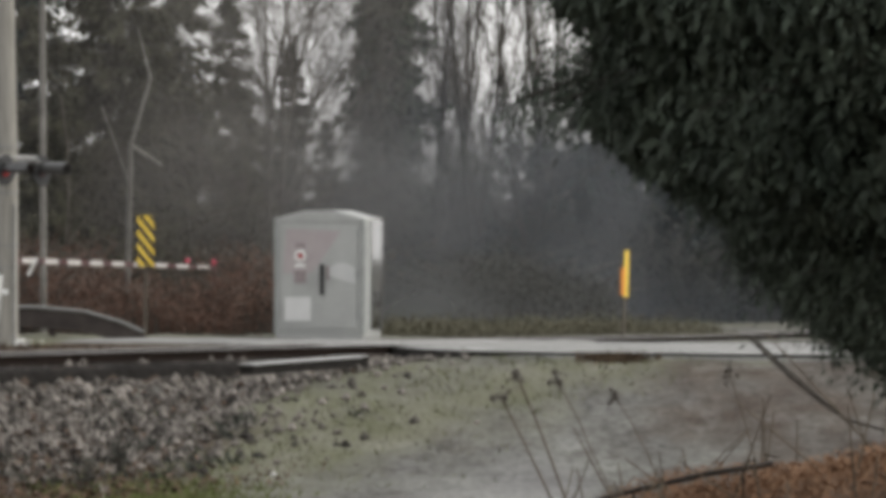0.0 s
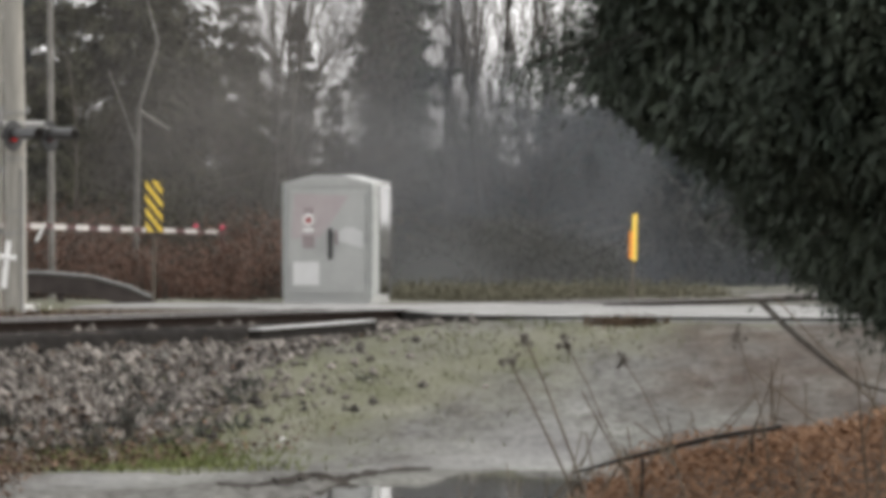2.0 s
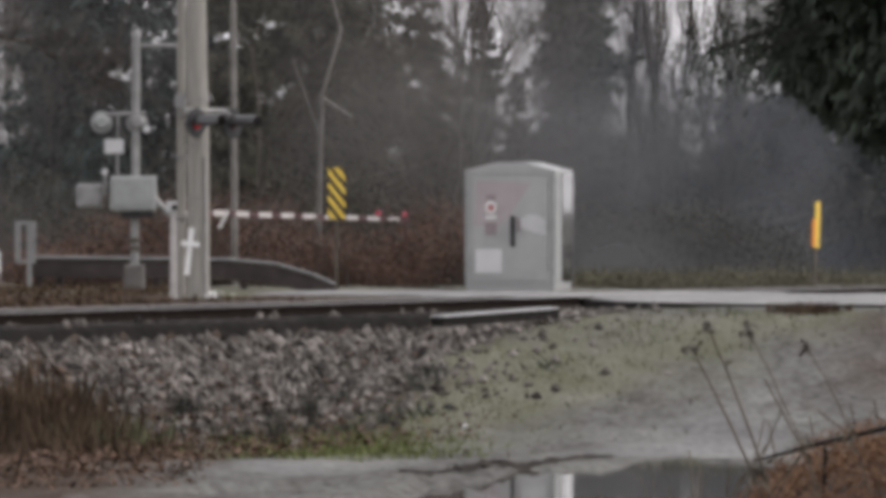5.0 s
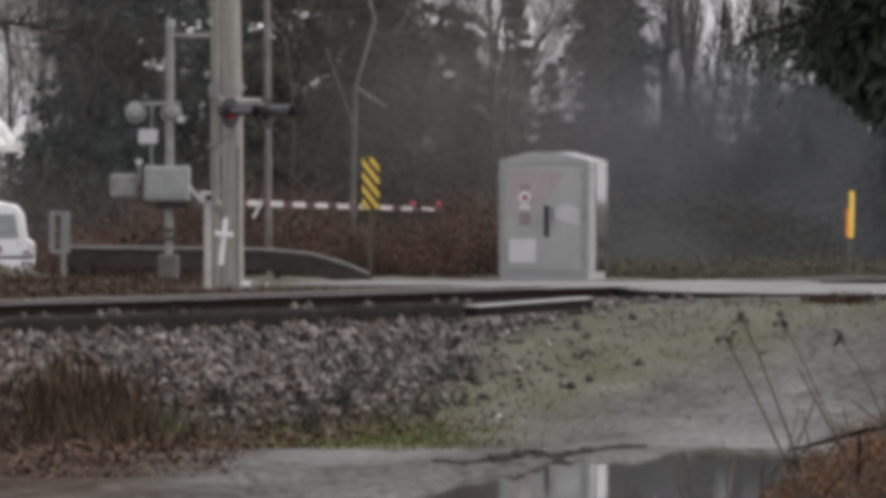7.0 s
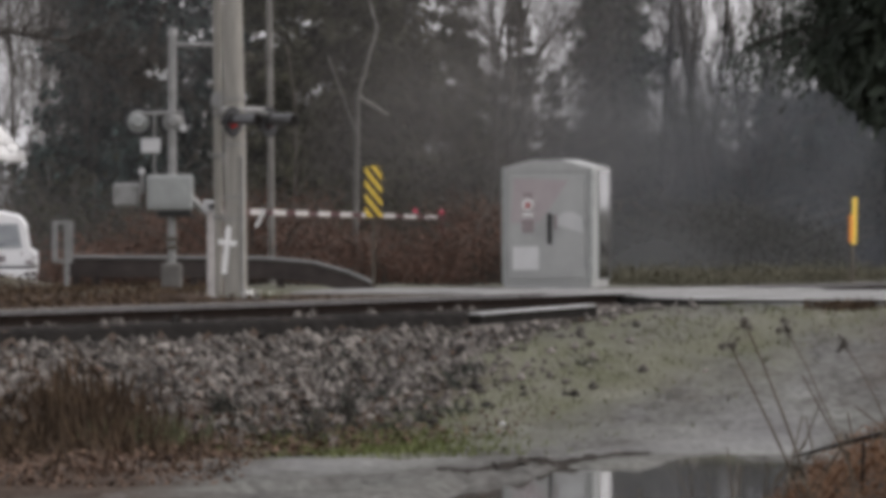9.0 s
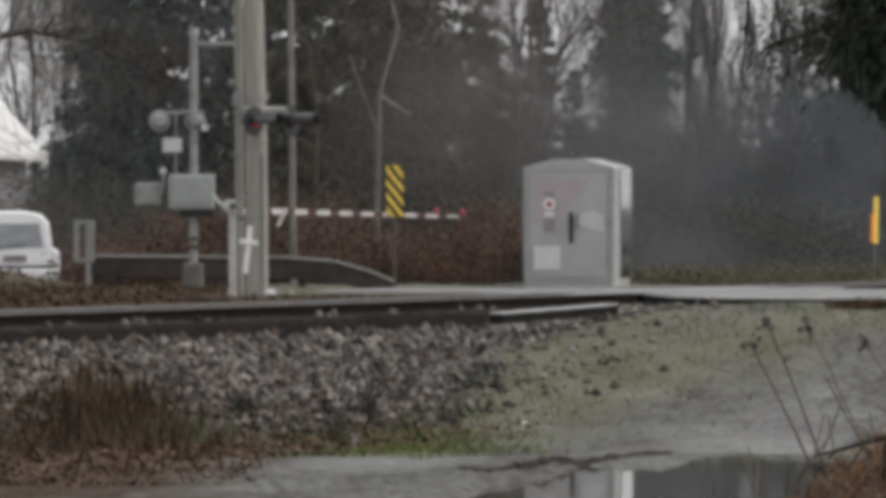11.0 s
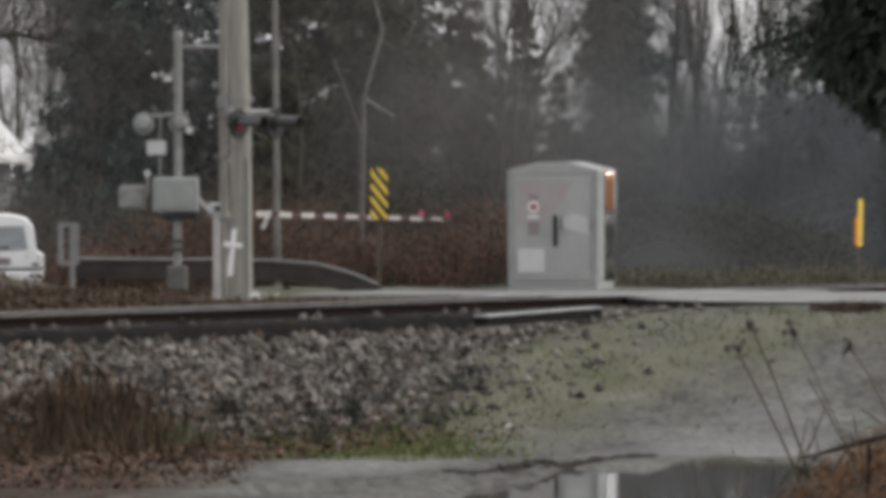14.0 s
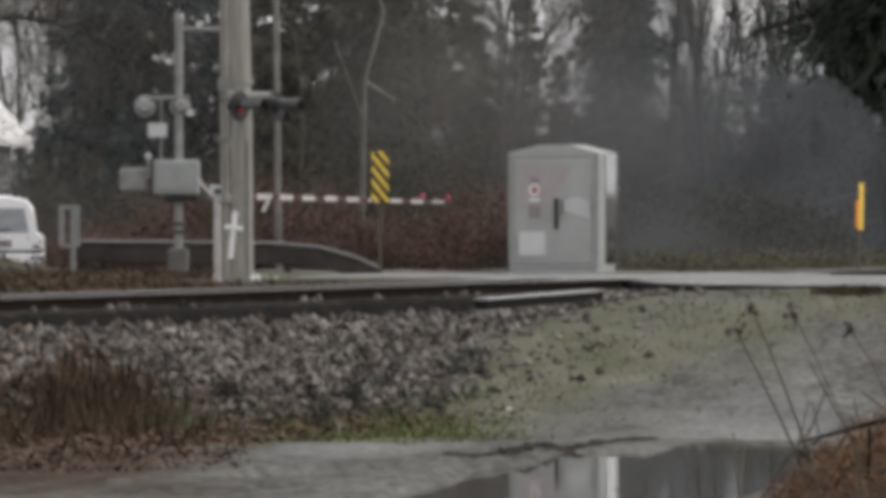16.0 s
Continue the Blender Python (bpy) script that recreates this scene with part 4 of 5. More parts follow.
def shed_house():
    """A pale roof of a building among the trees."""
    t = thing("farm_building", pose(-15.4, 150.0, 0.5, 0, 0, -6), "grey building with a bright white metal roof among trees", "building")
    part("wall", box(B(), 0, 4, 0.7, 7.2, 8, 3.0), HOUSEWALL, t)
    v = [(-4.2, -0.5, 2.2), (4.1, -0.5, 2.2), (2.9, 4, 4.4), (-4.2, 4, 4.4), (-4.2, 8.5, 2.2), (4.1, 8.5, 2.2), (-4.2, -0.5, 2.05), (4.1, -0.5, 2.05), (-4.2, 8.5, 2.05), (4.1, 8.5, 2.05)]
    mesh_part("roof", v, [[0, 1, 2, 3], [3, 2, 5, 4], [1, 5, 2], [0, 3, 4], [0, 6, 7, 1], [4, 5, 9, 8], [1, 7, 9, 5], [6, 8, 9, 7]], WHITE, t, "white sheet metal roof")
    for x in (-2.0, 1.5):
        w = part("window", box(B(), x, -0.02, 1.2, 1.0, 0.08, 0.9, 0.01), GLASS, t)
        part("frame", box(B(), x, -0.03, 0.72, 1.12, 0.12, 0.08, 0.01), WHITE, w)


shed_house()


# ---- trees and undergrowth ----
def fir_meshes(seed, tall, reach, low, boughs, per, leaf, foliage, bark):
    """A conifer at the origin: trunk, limbs and crown of many small sprays."""
    rng = np.random.default_rng(seed)
    t = thing("conifer_tree", pose(0, 0, 0), "dark evergreen conifer with drooping boughs at the wood's edge", "tree", "conifers at the wood's edge")
    zs = np.linspace(-0.5, tall, 9)
    c = np.stack([np.cumsum(rng.normal(0, 0.03, 9)), np.cumsum(rng.normal(0, 0.03, 9)), zs], 1)
    r = np.interp(zs, [-0.5, tall], [0.007 * tall + 0.03, 0.02])
    v, f = cane(c, r, 8)
    mesh_part("trunk", v, f, bark, t)
    h = low + (tall - low) * rng.random(boughs) ** 1.5
    az = rng.uniform(0, 2 * math.pi, boughs)
    L = reach * np.clip(1 - (h - low) / (tall - low), 0.05, 1) ** 0.75 * rng.uniform(0.55, 1.1, boughs)
    base = np.stack([np.interp(h, zs, c[:, 0]), np.interp(h, zs, c[:, 1]), h], 1)
    out = np.stack([np.cos(az), np.sin(az), rng.uniform(-0.35, 0.1, boughs)], 1)
    tip = base + out * L[:, None]
    v, f = tubes(base, tip, 0.012 + 0.012 * L, np.full(boughs, 0.006), 3)
    mesh_part("branching", v, f, bark, t)["kind"] = "stuff"
    k = rng.random((boughs, per)) ** 0.7
    p = base[:, None] + (tip - base)[:, None] * k[..., None] + rng.normal(0, 0.10, (boughs, per, 3)) * (0.4 + L[:, None, None] * 0.45)
    d = out[:, None] * 0.8 + rng.normal(0, 0.55, (boughs, per, 3)) - [0, 0, 0.35]
    n = boughs * per
    v, f = sprays(p.reshape(-1, 3), d.reshape(-1, 3), rng.uniform(0.6, 1.4, n) * leaf, rng.uniform(0.6, 1.3, n) * leaf * 0.26, rng)
    mesh_part("crown", v, f, foliage, t)
    return t


def bare_meshes(seed, tall, bark, spread=0.5, lean=0.0, twigs=True, first=0.35, stout=1.0):
    """A leafless broadleaf tree grown limb by limb."""
    rng = np.random.default_rng(seed)
    t = thing("bare_tree", pose(0, 0, 0), "leafless broadleaf tree with fine bare twigs", "tree", "bare trees at the wood's edge")
    P0, P1, R0, R1, lev = [], [], [], [], []

    def grow(p, d, length, r, depth):
        n = 5 if depth == 0 else 3
        for i in range(n):
            d = d + rng.normal(0, 0.09 + 0.05 * depth, 3) + np.array([0, 0, 0.04])
            d /= np.linalg.norm(d)
            q = p + d * length / n
            r2 = r * (0.86 if depth == 0 else 0.75)
            P0.append(p), P1.append(q), R0.append(r), R1.append(r2), lev.append(depth)
            if depth < 3 and (depth > 0 or (i + 1) / n > first):
                for _ in range(3 if depth < 2 else 2):
                    side = rng.normal(0, 1, 3)
                    side -= d * (side @ d)
                    side /= np.linalg.norm(side) + 1e-9
                    nd = d * 0.65 + side * spread * rng.uniform(0.7, 1.5) + np.array([0, 0, 0.1])
                    grow(q, nd / np.linalg.norm(nd), length * rng.uniform(0.30, 0.5) * (stout ** 2 if depth == 0 else 1.0), r2 * 0.5, depth + 1)
            p, r = q, r2

    grow(np.array([0, 0, -0.4]), np.array([math.sin(lean), 0, math.cos(lean)]), tall * 0.8, (0.0055 * tall + 0.01) * stout, 0)
    lev = np.array(lev)
    P0, P1, R0, R1 = map(np.array, (P0, P1, R0, R1))
    for name, sel, sides in (("trunk", lev == 0, 8), ("branching", lev == 1, 5), ("branchwork", lev > 1, 3)):
        if sel.any():
            v, f = tubes(P0[sel], P1[sel], np.maximum(R0[sel], 0.006), np.maximum(R1[sel], 0.005), sides)
            o = mesh_part(name, v, f, bark, t)
            if name != "trunk":
                o["kind"] = "stuff"
    return t


def plant_all(kinds, places):
    """First use of a kind moves it into place; later ones are copies."""
    used = set()
    for k, x, y, turn, size in places:
        m = pose(x, y, float(height(x, y)) - 0.05, 0, 0, turn)
        if k not in used:
            used.add(k)
            kinds[k].matrix_basis = m
            kinds[k].scale = (size, size, size)
        else:
            o = copy_thing(kinds[k], m)
            o.scale = (size, size, size)


def wood():
    kinds = {
        "fir": fir_meshes(11, 15, 2.5, 0.3, 280, 90, 0.22, NEEDLEBLUE, BARK),
        "slim": fir_meshes(12, 17, 1.25, 0.2, 280, 62, 0.21, NEEDLE, BARK),
        "olive": fir_meshes(13, 12, 2.4, 0.8, 210, 90, 0.18, OLIVE, BARK),
        "young": fir_meshes(14, 6.0, 2.0, 0.1, 170, 50, 0.25, NEEDLEBLUE, BARK),
        "alder": bare_meshes(21, 15, BARK, 0.085, 0.0, first=0.15, stout=0.7),
        "alder_b": bare_meshes(22, 13, BARK, 0.10, 0.02, first=0.15, stout=0.7),
        "maple": bare_meshes(23, 9, BARK, 0.75, 0.10, first=0.0),
        "maple_b": bare_meshes(24, 8, BARK, 0.85, -0.12, first=0.0),
    }
    kinds["pale"] = bare_meshes(26, 10, PALEBARK, 0.32, 0.05, first=0.1)
    plant_all(kinds, [("pale", -9.7, 161, 0, 1.15), ("pale", -8.2, 143, 120, 1.0), ("pale", -7.7, 139, 230, 0.9), ("pale", -11.6, 163, 300, 1.2), ("pale", -10.6, 167, 60, 1.25), ("pale", -9.1, 169, 170, 1.2), ("pale", -12.0, 170, 20, 1.3), ("pale", -10.0, 172, 260, 1.3)])
    kinds["leaner"] = bare_meshes(25, 9, BARK, 0.45, 0.40, first=0.3)
    plant_all(kinds, [("leaner", 0.35, 130, 0, 1.0), ("leaner", 1.1, 134, 40, 0.8)])
    for k, x, y, turn, size in (("pale", 5.2, 156, 40, 1.0), ("pale", 9.0, 159, 280, 1.1)):
        copy_thing(kinds[k], pose(x, y, float(height(x, y)) - 0.05, 0, 0, turn)).scale = (size, size, size)
    plant_all(kinds, [
        ("olive", 0.25, 138, 250, 0.62), ("olive", 2.4, 143, 80, 0.38), ("olive", -1.7, 134, 75, 0.95), ("fir", -7.6, 140, 200, 0.75),
        ("fir", -6.6, 134, 0, 1.0), ("fir", -4.6, 138, 70, 0.9), ("olive", -2.3, 132, 0, 1.0), ("olive", -0.9, 136, 120, 0.85),
        ("olive", -3.6, 130, 220, 0.7), ("olive", 0.5, 133, 300, 0.42), ("olive", 1.55, 141, 30, 0.52), ("slim", 3.5, 141, 0, 1.0), ("slim", 4.2, 146, 90, 0.95),
        ("slim", 3.3, 139.5, 200, 0.5), ("slim", 4.0, 143, 300, 0.55), ("young", 9.6, 150, 0, 0.85), ("young", 11.8, 152, 100, 0.9),
        ("young", 6.0, 148, 200, 0.55), ("young", 13.6, 158, 40, 1.0), ("young", 8.7, 147, 300, 0.95), ("young", 10.7, 147, 190, 1.05),
        ("young", 7.6, 151, 250, 0.7), ("young", 2.0, 136, 20, 0.42), ("young", -9.4, 147, 60, 0.5),
    ])
    plant_all(kinds, [
        ("alder", 4.9, 145, 0, 1.0), ("alder", 6.6, 150, 130, 0.9), ("alder", 5.7, 148, 250, 0.95), ("alder_b", 7.4, 148, 0, 1.0),
        ("alder", 1.5, 152, 40, 0.9), ("alder_b", -9.4, 162, 30, 1.0), ("alder", -11.3, 165, 200, 1.1), ("alder_b", 5.3, 158, 20, 1.1),
        ("alder", 6.2, 153, 80, 0.8), ("alder", 8.0, 150, 15, 1.0), ("alder_b", 8.7, 153, 110, 1.1), ("alder", 9.5, 152, 220, 0.95), ("alder_b", 7.7, 157, 60, 1.15), ("alder", 5.95, 146, 170, 0.95), ("alder_b", 6.45, 147, 290, 1.0), ("alder", 5.25, 151, 330, 1.0), ("alder_b", 7.0, 156, 200, 0.9), ("alder", 3.2, 160, 300, 1.0), ("maple", 0.6, 131, 0, 0.9),
        ("maple", -7.3, 133, 100, 0.8), ("maple_b", 1.6, 138, 40, 1.0), ("maple_b", -9.0, 160, 200, 1.1), ("maple", -2.8, 126, 220, 0.7),
        ("maple_b", -5.2, 127, 130, 0.6), ("maple_b", 6.9, 141, 20, 0.7), ("maple", 1.3, 135, 60, 1.1), ("maple", 2.3, 139, 150, 1.15),
    ])


wood()


def arched_tree():
    """A bare tree beside the road whose long bough arches over the waiting van."""
    rng = np.random.default_rng(27)
    t = thing("bare_tree", pose(-11.2, 127, -0.2), "leafless tree with one long arching bough", "tree", "bare trees at the wood's edge")
    v, f = cane([(0, 0, -0.3), (0.1, 0, 2.2), (0.25, 0, 4.2), (0.2, 0, 6.5), (0.5, 0, 9.0)], [0.20, 0.17, 0.14, 0.10, 0.04], 10)
    mesh_part("trunk", v, f, BARK, t)
    line = np.array([(0.25, 0, 4.1), (1.2, -0.2, 4.9), (2.4, -0.2, 5.15), (3.5, -0.1, 4.95), (4.6, 0.0, 4.45), (5.3, 0.1, 3.95)])
    v, f = cane(line, [0.085, 0.07, 0.055, 0.042, 0.028, 0.012], 8)
    mesh_part("bough", v, f, BARK, t, "long dark arching bough")
    k = 90
    u = rng.uniform(0.4, 5, k)
    p = np.stack([np.interp(u, range(6), line[:, c]) for c in range(3)], 1)
    q = p + rng.normal(0, 0.35, (k, 3)) + np.stack([rng.uniform(0.2, 0.9, k), np.zeros(k), rng.uniform(-0.5, 1.0, k)], 1)
    e = np.repeat(np.arange(k), 4)
    r0 = p[e] + (q - p)[e] * rng.uniform(0.3, 1, (4 * k, 1))
    r1 = r0 + (q - p)[e] * 0.35 + rng.normal(0, 0.22, (4 * k, 3))
    v, f = tubes(np.concatenate([p, r0]), np.concatenate([q, r1]), np.concatenate([np.full(k, 0.022), np.full(4 * k, 0.012)]), np.concatenate([np.full(k, 0.010), np.full(4 * k, 0.006)]), 3)
    mesh_part("branchwork", v, f, BARK, t)["kind"] = "stuff"


arched_tree()


def thicket(name, label, x0, x1, y0, y1, tall, n, foliage, seed, leaf=0.09, twig=BARK, per=34):
    """Tangled brush: arching stems with small leaves, taller and shorter by turns."""
    rng = np.random.default_rng(seed)
    x, y = rng.uniform(x0, x1, n), rng.uniform(y0, y1, n)
    hump = tall * (0.55 + 0.25 * np.sin(x * 1.1 + seed) + 0.25 * np.sin(x * 2.7 + y)) * rng.uniform(0.5, 1.15, n)
    hump = np.maximum(hump, min(0.25, tall * 0.6))
    p0 = np.stack([x, y, height(x, y) - 0.05], 1)
    lean = rng.normal(0, 0.35, (n, 3)) * [1, 1, 0]
    p1 = p0 + lean * hump[:, None] * 0.5 + np.stack([0 * x, 0 * x, hump * 0.7], 1)
    p2 = p1 + lean * hump[:, None] * 1.1 + np.stack([0 * x, 0 * x, hump * 0.2], 1)
    v1, f1 = tubes(np.concatenate([p0, p1]), np.concatenate([p1, p2]), np.full(2 * n, 0.012), np.full(2 * n, 0.006), 3)
    stems = mesh_part(name, v1, f1, twig)
    m = n * per
    k = np.repeat(np.arange(n), per)
    t = rng.random(m)[:, None] ** 0.8
    p = np.where(t < 0.6, p0[k] + (p1 - p0)[k] * t / 0.6, p1[k] + (p2 - p1)[k] * (t - 0.6) / 0.4) + rng.normal(0, 0.13, (m, 3))
    v, f = sprays(p, unit(rng, m), rng.uniform(0.5, 1.3, m) * leaf, rng.uniform(0.5, 1.2, m) * leaf * 0.3, rng)
    mesh_part("leaves", v, f, foliage, stems)
    return tagged(stems, label, "brush", kind="stuff")


thicket("brush", "reddish-brown dead bracken and brambles on the far bank", -5.0, 1.4, 118, 127, 1.9, 1700, BROWNLEAF, 31, 0.065, per=54)
thicket("brush", "dark brown brush behind the gate", -7.6, -4.5, 120, 131, 1.5, 900, BROWNLEAF, 32)
thicket("brush", "dark brown brush beyond the waiting van", -14, -7, 130, 138, 1.6, 900, BROWNLEAF, 38)
thicket("brush", "dark grey-green thicket behind the signal house", 1.0, 8.0, 125, 138, 1.8, 2200, GREYBRUSH, 33, per=20)
thicket("brush", "grey-green thicket along the wood", 7.0, 16.0, 142, 156, 3.2, 2400, GREYBRUSH, 34, 0.14, per=18)
thicket("brush", "olive thicket between the trees", -10, 2.5, 128, 142, 2.8, 2600, OLIVE, 35, 0.12, per=21)
thicket("far_wood", "far hazy woodland edge", -24, 26, 172, 190, 3.6, 3800, GREYBRUSH, 36, 0.36, per=11)
thicket("far_wood", "dark misty woodland behind the bare trees", 1.5, 22, 160, 168, 5.2, 2600, GREYBRUSH, 39, 0.30, per=14)
thicket("grass_bank", "rough mossy grass bank beyond the road", 3.0, 9.5, 115, 122, 0.17, 1900, MUTEDGRASS, 37, 0.07, MUTEDGRASS, 26)


def mist():
    # haze as upright sheets, each tinted to lighten or dull the trees behind
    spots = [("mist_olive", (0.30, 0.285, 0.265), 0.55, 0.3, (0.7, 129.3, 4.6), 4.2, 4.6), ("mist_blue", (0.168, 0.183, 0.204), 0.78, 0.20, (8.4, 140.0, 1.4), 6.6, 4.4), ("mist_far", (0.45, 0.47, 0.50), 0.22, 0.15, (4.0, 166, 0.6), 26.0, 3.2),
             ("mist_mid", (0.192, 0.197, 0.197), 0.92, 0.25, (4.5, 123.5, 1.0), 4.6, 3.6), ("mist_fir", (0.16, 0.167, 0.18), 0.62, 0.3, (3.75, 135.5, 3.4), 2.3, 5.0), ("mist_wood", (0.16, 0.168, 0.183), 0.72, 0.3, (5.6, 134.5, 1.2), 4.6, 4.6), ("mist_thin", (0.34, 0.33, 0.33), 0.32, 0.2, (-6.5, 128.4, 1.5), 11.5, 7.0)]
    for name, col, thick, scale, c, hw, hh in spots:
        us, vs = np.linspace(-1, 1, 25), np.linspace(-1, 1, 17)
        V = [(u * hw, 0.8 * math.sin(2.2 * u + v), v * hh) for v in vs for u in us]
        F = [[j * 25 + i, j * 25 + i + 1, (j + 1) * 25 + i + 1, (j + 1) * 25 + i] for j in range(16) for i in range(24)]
        o = mesh_part("haze_sheet", V, F, mist_material(name, col, thick, scale), smooth=True)
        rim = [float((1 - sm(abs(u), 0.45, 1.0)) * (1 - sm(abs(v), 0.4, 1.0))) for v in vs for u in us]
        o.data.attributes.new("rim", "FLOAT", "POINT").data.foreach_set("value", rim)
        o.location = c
        tagged(o, "thin mist among the trees, its haze painted on a tinted sheet", "mist", kind="stuff")


mist()


# ---- near growth ----
def cedar():
    """Cedar close to the viewer, whose hanging boughs reach into the view."""
    rng = np.random.default_rng(51)
    tx, ty = 4.7, 25.6
    t = thing("cedar_tree", pose(tx, ty, 0), "dark green cedar with dense hanging boughs", "tree")
    g = float(height(tx, ty))
    zs = np.array([g - 0.3, 0.5, 2, 4, 6, 8, 10.0])
    c = np.stack([0.05 * np.sin(zs), 0.04 * np.cos(zs), zs], 1)
    r = np.interp(zs, [g, 10], [0.30, 0.03])
    v, f = cane(c, r, 12)
    mesh_part("trunk", v, f, BARK, t)
    n = 900
    z = np.concatenate([rng.uniform(0.9, 4.2, 470), rng.uniform(4.2, 10, n - 470)])
    az = rng.uniform(0, 2 * math.pi, n)
    az[:400] = rng.uniform(radians(125), radians(290), 400)
    z[:400] = 0.9 + 3.2 * rng.random(400) ** 1.3
    az[620:] = rng.normal(radians(185), radians(24), n - 620)
    z[620:] = rng.uniform(0.9, 3.4, n - 620)
    R = np.interp(z, [0.85, 0.95, 1.2, 1.32, 1.55, 1.78, 2.15, 3.0, 5.0, 10.0], [1.85, 2.2, 2.42, 2.56, 2.79, 3.07, 3.35, 3.58, 3.3, 0.1])
    R = R * (1 - 0.42 * rng.random(n) ** 2.2)
    R[620:] = R[620:] * rng.uniform(0.97, 1.03, n - 620)
    R = R * (1 + 0.05 * np.sin(9 * z + 3 * az) + 0.03 * np.sin(17 * z))
    tip = np.stack([R * np.cos(az), R * np.sin(az), z], 1)
    base = np.stack([0 * z, 0 * z, z + 0.35 * R], 1)
    v, f = tubes(base, tip + [0, 0, 0.1], 0.012 + 0.006 * R, np.full(n, 0.004), 4)
    mesh_part("branching", v, f, BARK, t)["kind"] = "stuff"
    # fine hanging sprays on the low boughs, coarser ones higher up
    low = z < 3.4
    for tag, sel, per, lo, hi, w in (("crown", low, 500, 0.022, 0.065, 0.0045), ("upper_crown", ~low, 90, 0.06, 0.16, 0.014)):
        tp, bs, k = tip[sel], base[sel], int(sel.sum())
        back = rng.random((k, per, 1)) ** 1.6
        p = tp[:, None] + (bs - tp)[:, None] * back * 0.42 + rng.normal(0, 1, (k, per, 3)) * [0.062, 0.09, 0.062] + [0, 0, 0.08]
        hang = rng.random((k, per)) < 0.3
        p[..., 2] -= hang * rng.random((k, per)) ** 1.5 * 0.16
        d = tp[:, None] * [0.25, 0.25, 0] + rng.normal(0, 0.55, (k, per, 3)) - [0, 0, 0.8]
        m = k * per
        v, f = sprays(p.reshape(-1, 3), d.reshape(-1, 3), rng.uniform(lo, hi, m), rng.uniform(0.7, 1.6, m) * w, rng, 0.15)
        mesh_part(tag, v, f, CEDAR, t)
    # inner boughs, large and dark
    m = 34000
    a, zz = rng.uniform(0, 2 * math.pi, m), 0.95 + 7.5 * rng.random(m) ** 2.2
    rr = np.interp(zz, [0.9, 1.2, 2.15, 3, 5, 10], [1.6, 2.0, 2.75, 3.0, 2.6, 0.1]) * rng.uniform(0.5, 0.97, m)
    p = np.stack([rr * np.cos(a), rr * np.sin(a), zz], 1)
    v, f = sprays(p, unit(rng, m) - [0, 0, 0.6], rng.uniform(0.08, 0.2, m), rng.uniform(0.03, 0.07, m), rng)
    mesh_part("inner_foliage", v, f, CEDAR, t)
    # close-set sprays just inside the outline
    m = 42000
    a, zz = rng.normal(radians(192), radians(26), m), 0.95 + 2.3 * rng.random(m)
    rr = np.interp(zz, [0.9, 1.2, 1.32, 1.55, 1.78, 2.15, 3.0, 3.4], [1.75, 2.27, 2.42, 2.67, 2.94, 3.24, 3.44, 3.44]) * (1 - 0.22 * rng.random(m) ** 1.5) * (1 + 0.03 * np.sin(9 * zz + 3 * a))
    p = np.stack([rr * np.cos(a), rr * np.sin(a), zz], 1)
    p = p[(zz > 1.75) | (np.sin(11 * zz + 9 * a) + np.sin(26 * a - 6 * zz) > -0.5)]      # gaps between the lowest sprays
    m = len(p)
    v, f = sprays(p, unit(rng, m) - [0, 0, 0.9], rng.uniform(0.04, 0.10, m), rng.uniform(0.010, 0.022, m), rng)
    mesh_part("outer_foliage", v, f, CEDAR, t)
    pts = [(2.10, 24.9, 1.10), (2.24, 24.8, 0.96), (2.36, 24.8, 0.86), (2.47, 24.8, 0.78), (2.62, 24.8, 0.74)]
    q = np.array(pts) - [tx, ty, 0]
    v, f = cane(q, np.array([0.012, 0.011, 0.010, 0.008, 0.005]))
    mesh_part("dead_twig", v, f, BARK, t, "bare dark hanging twig")


cedar()


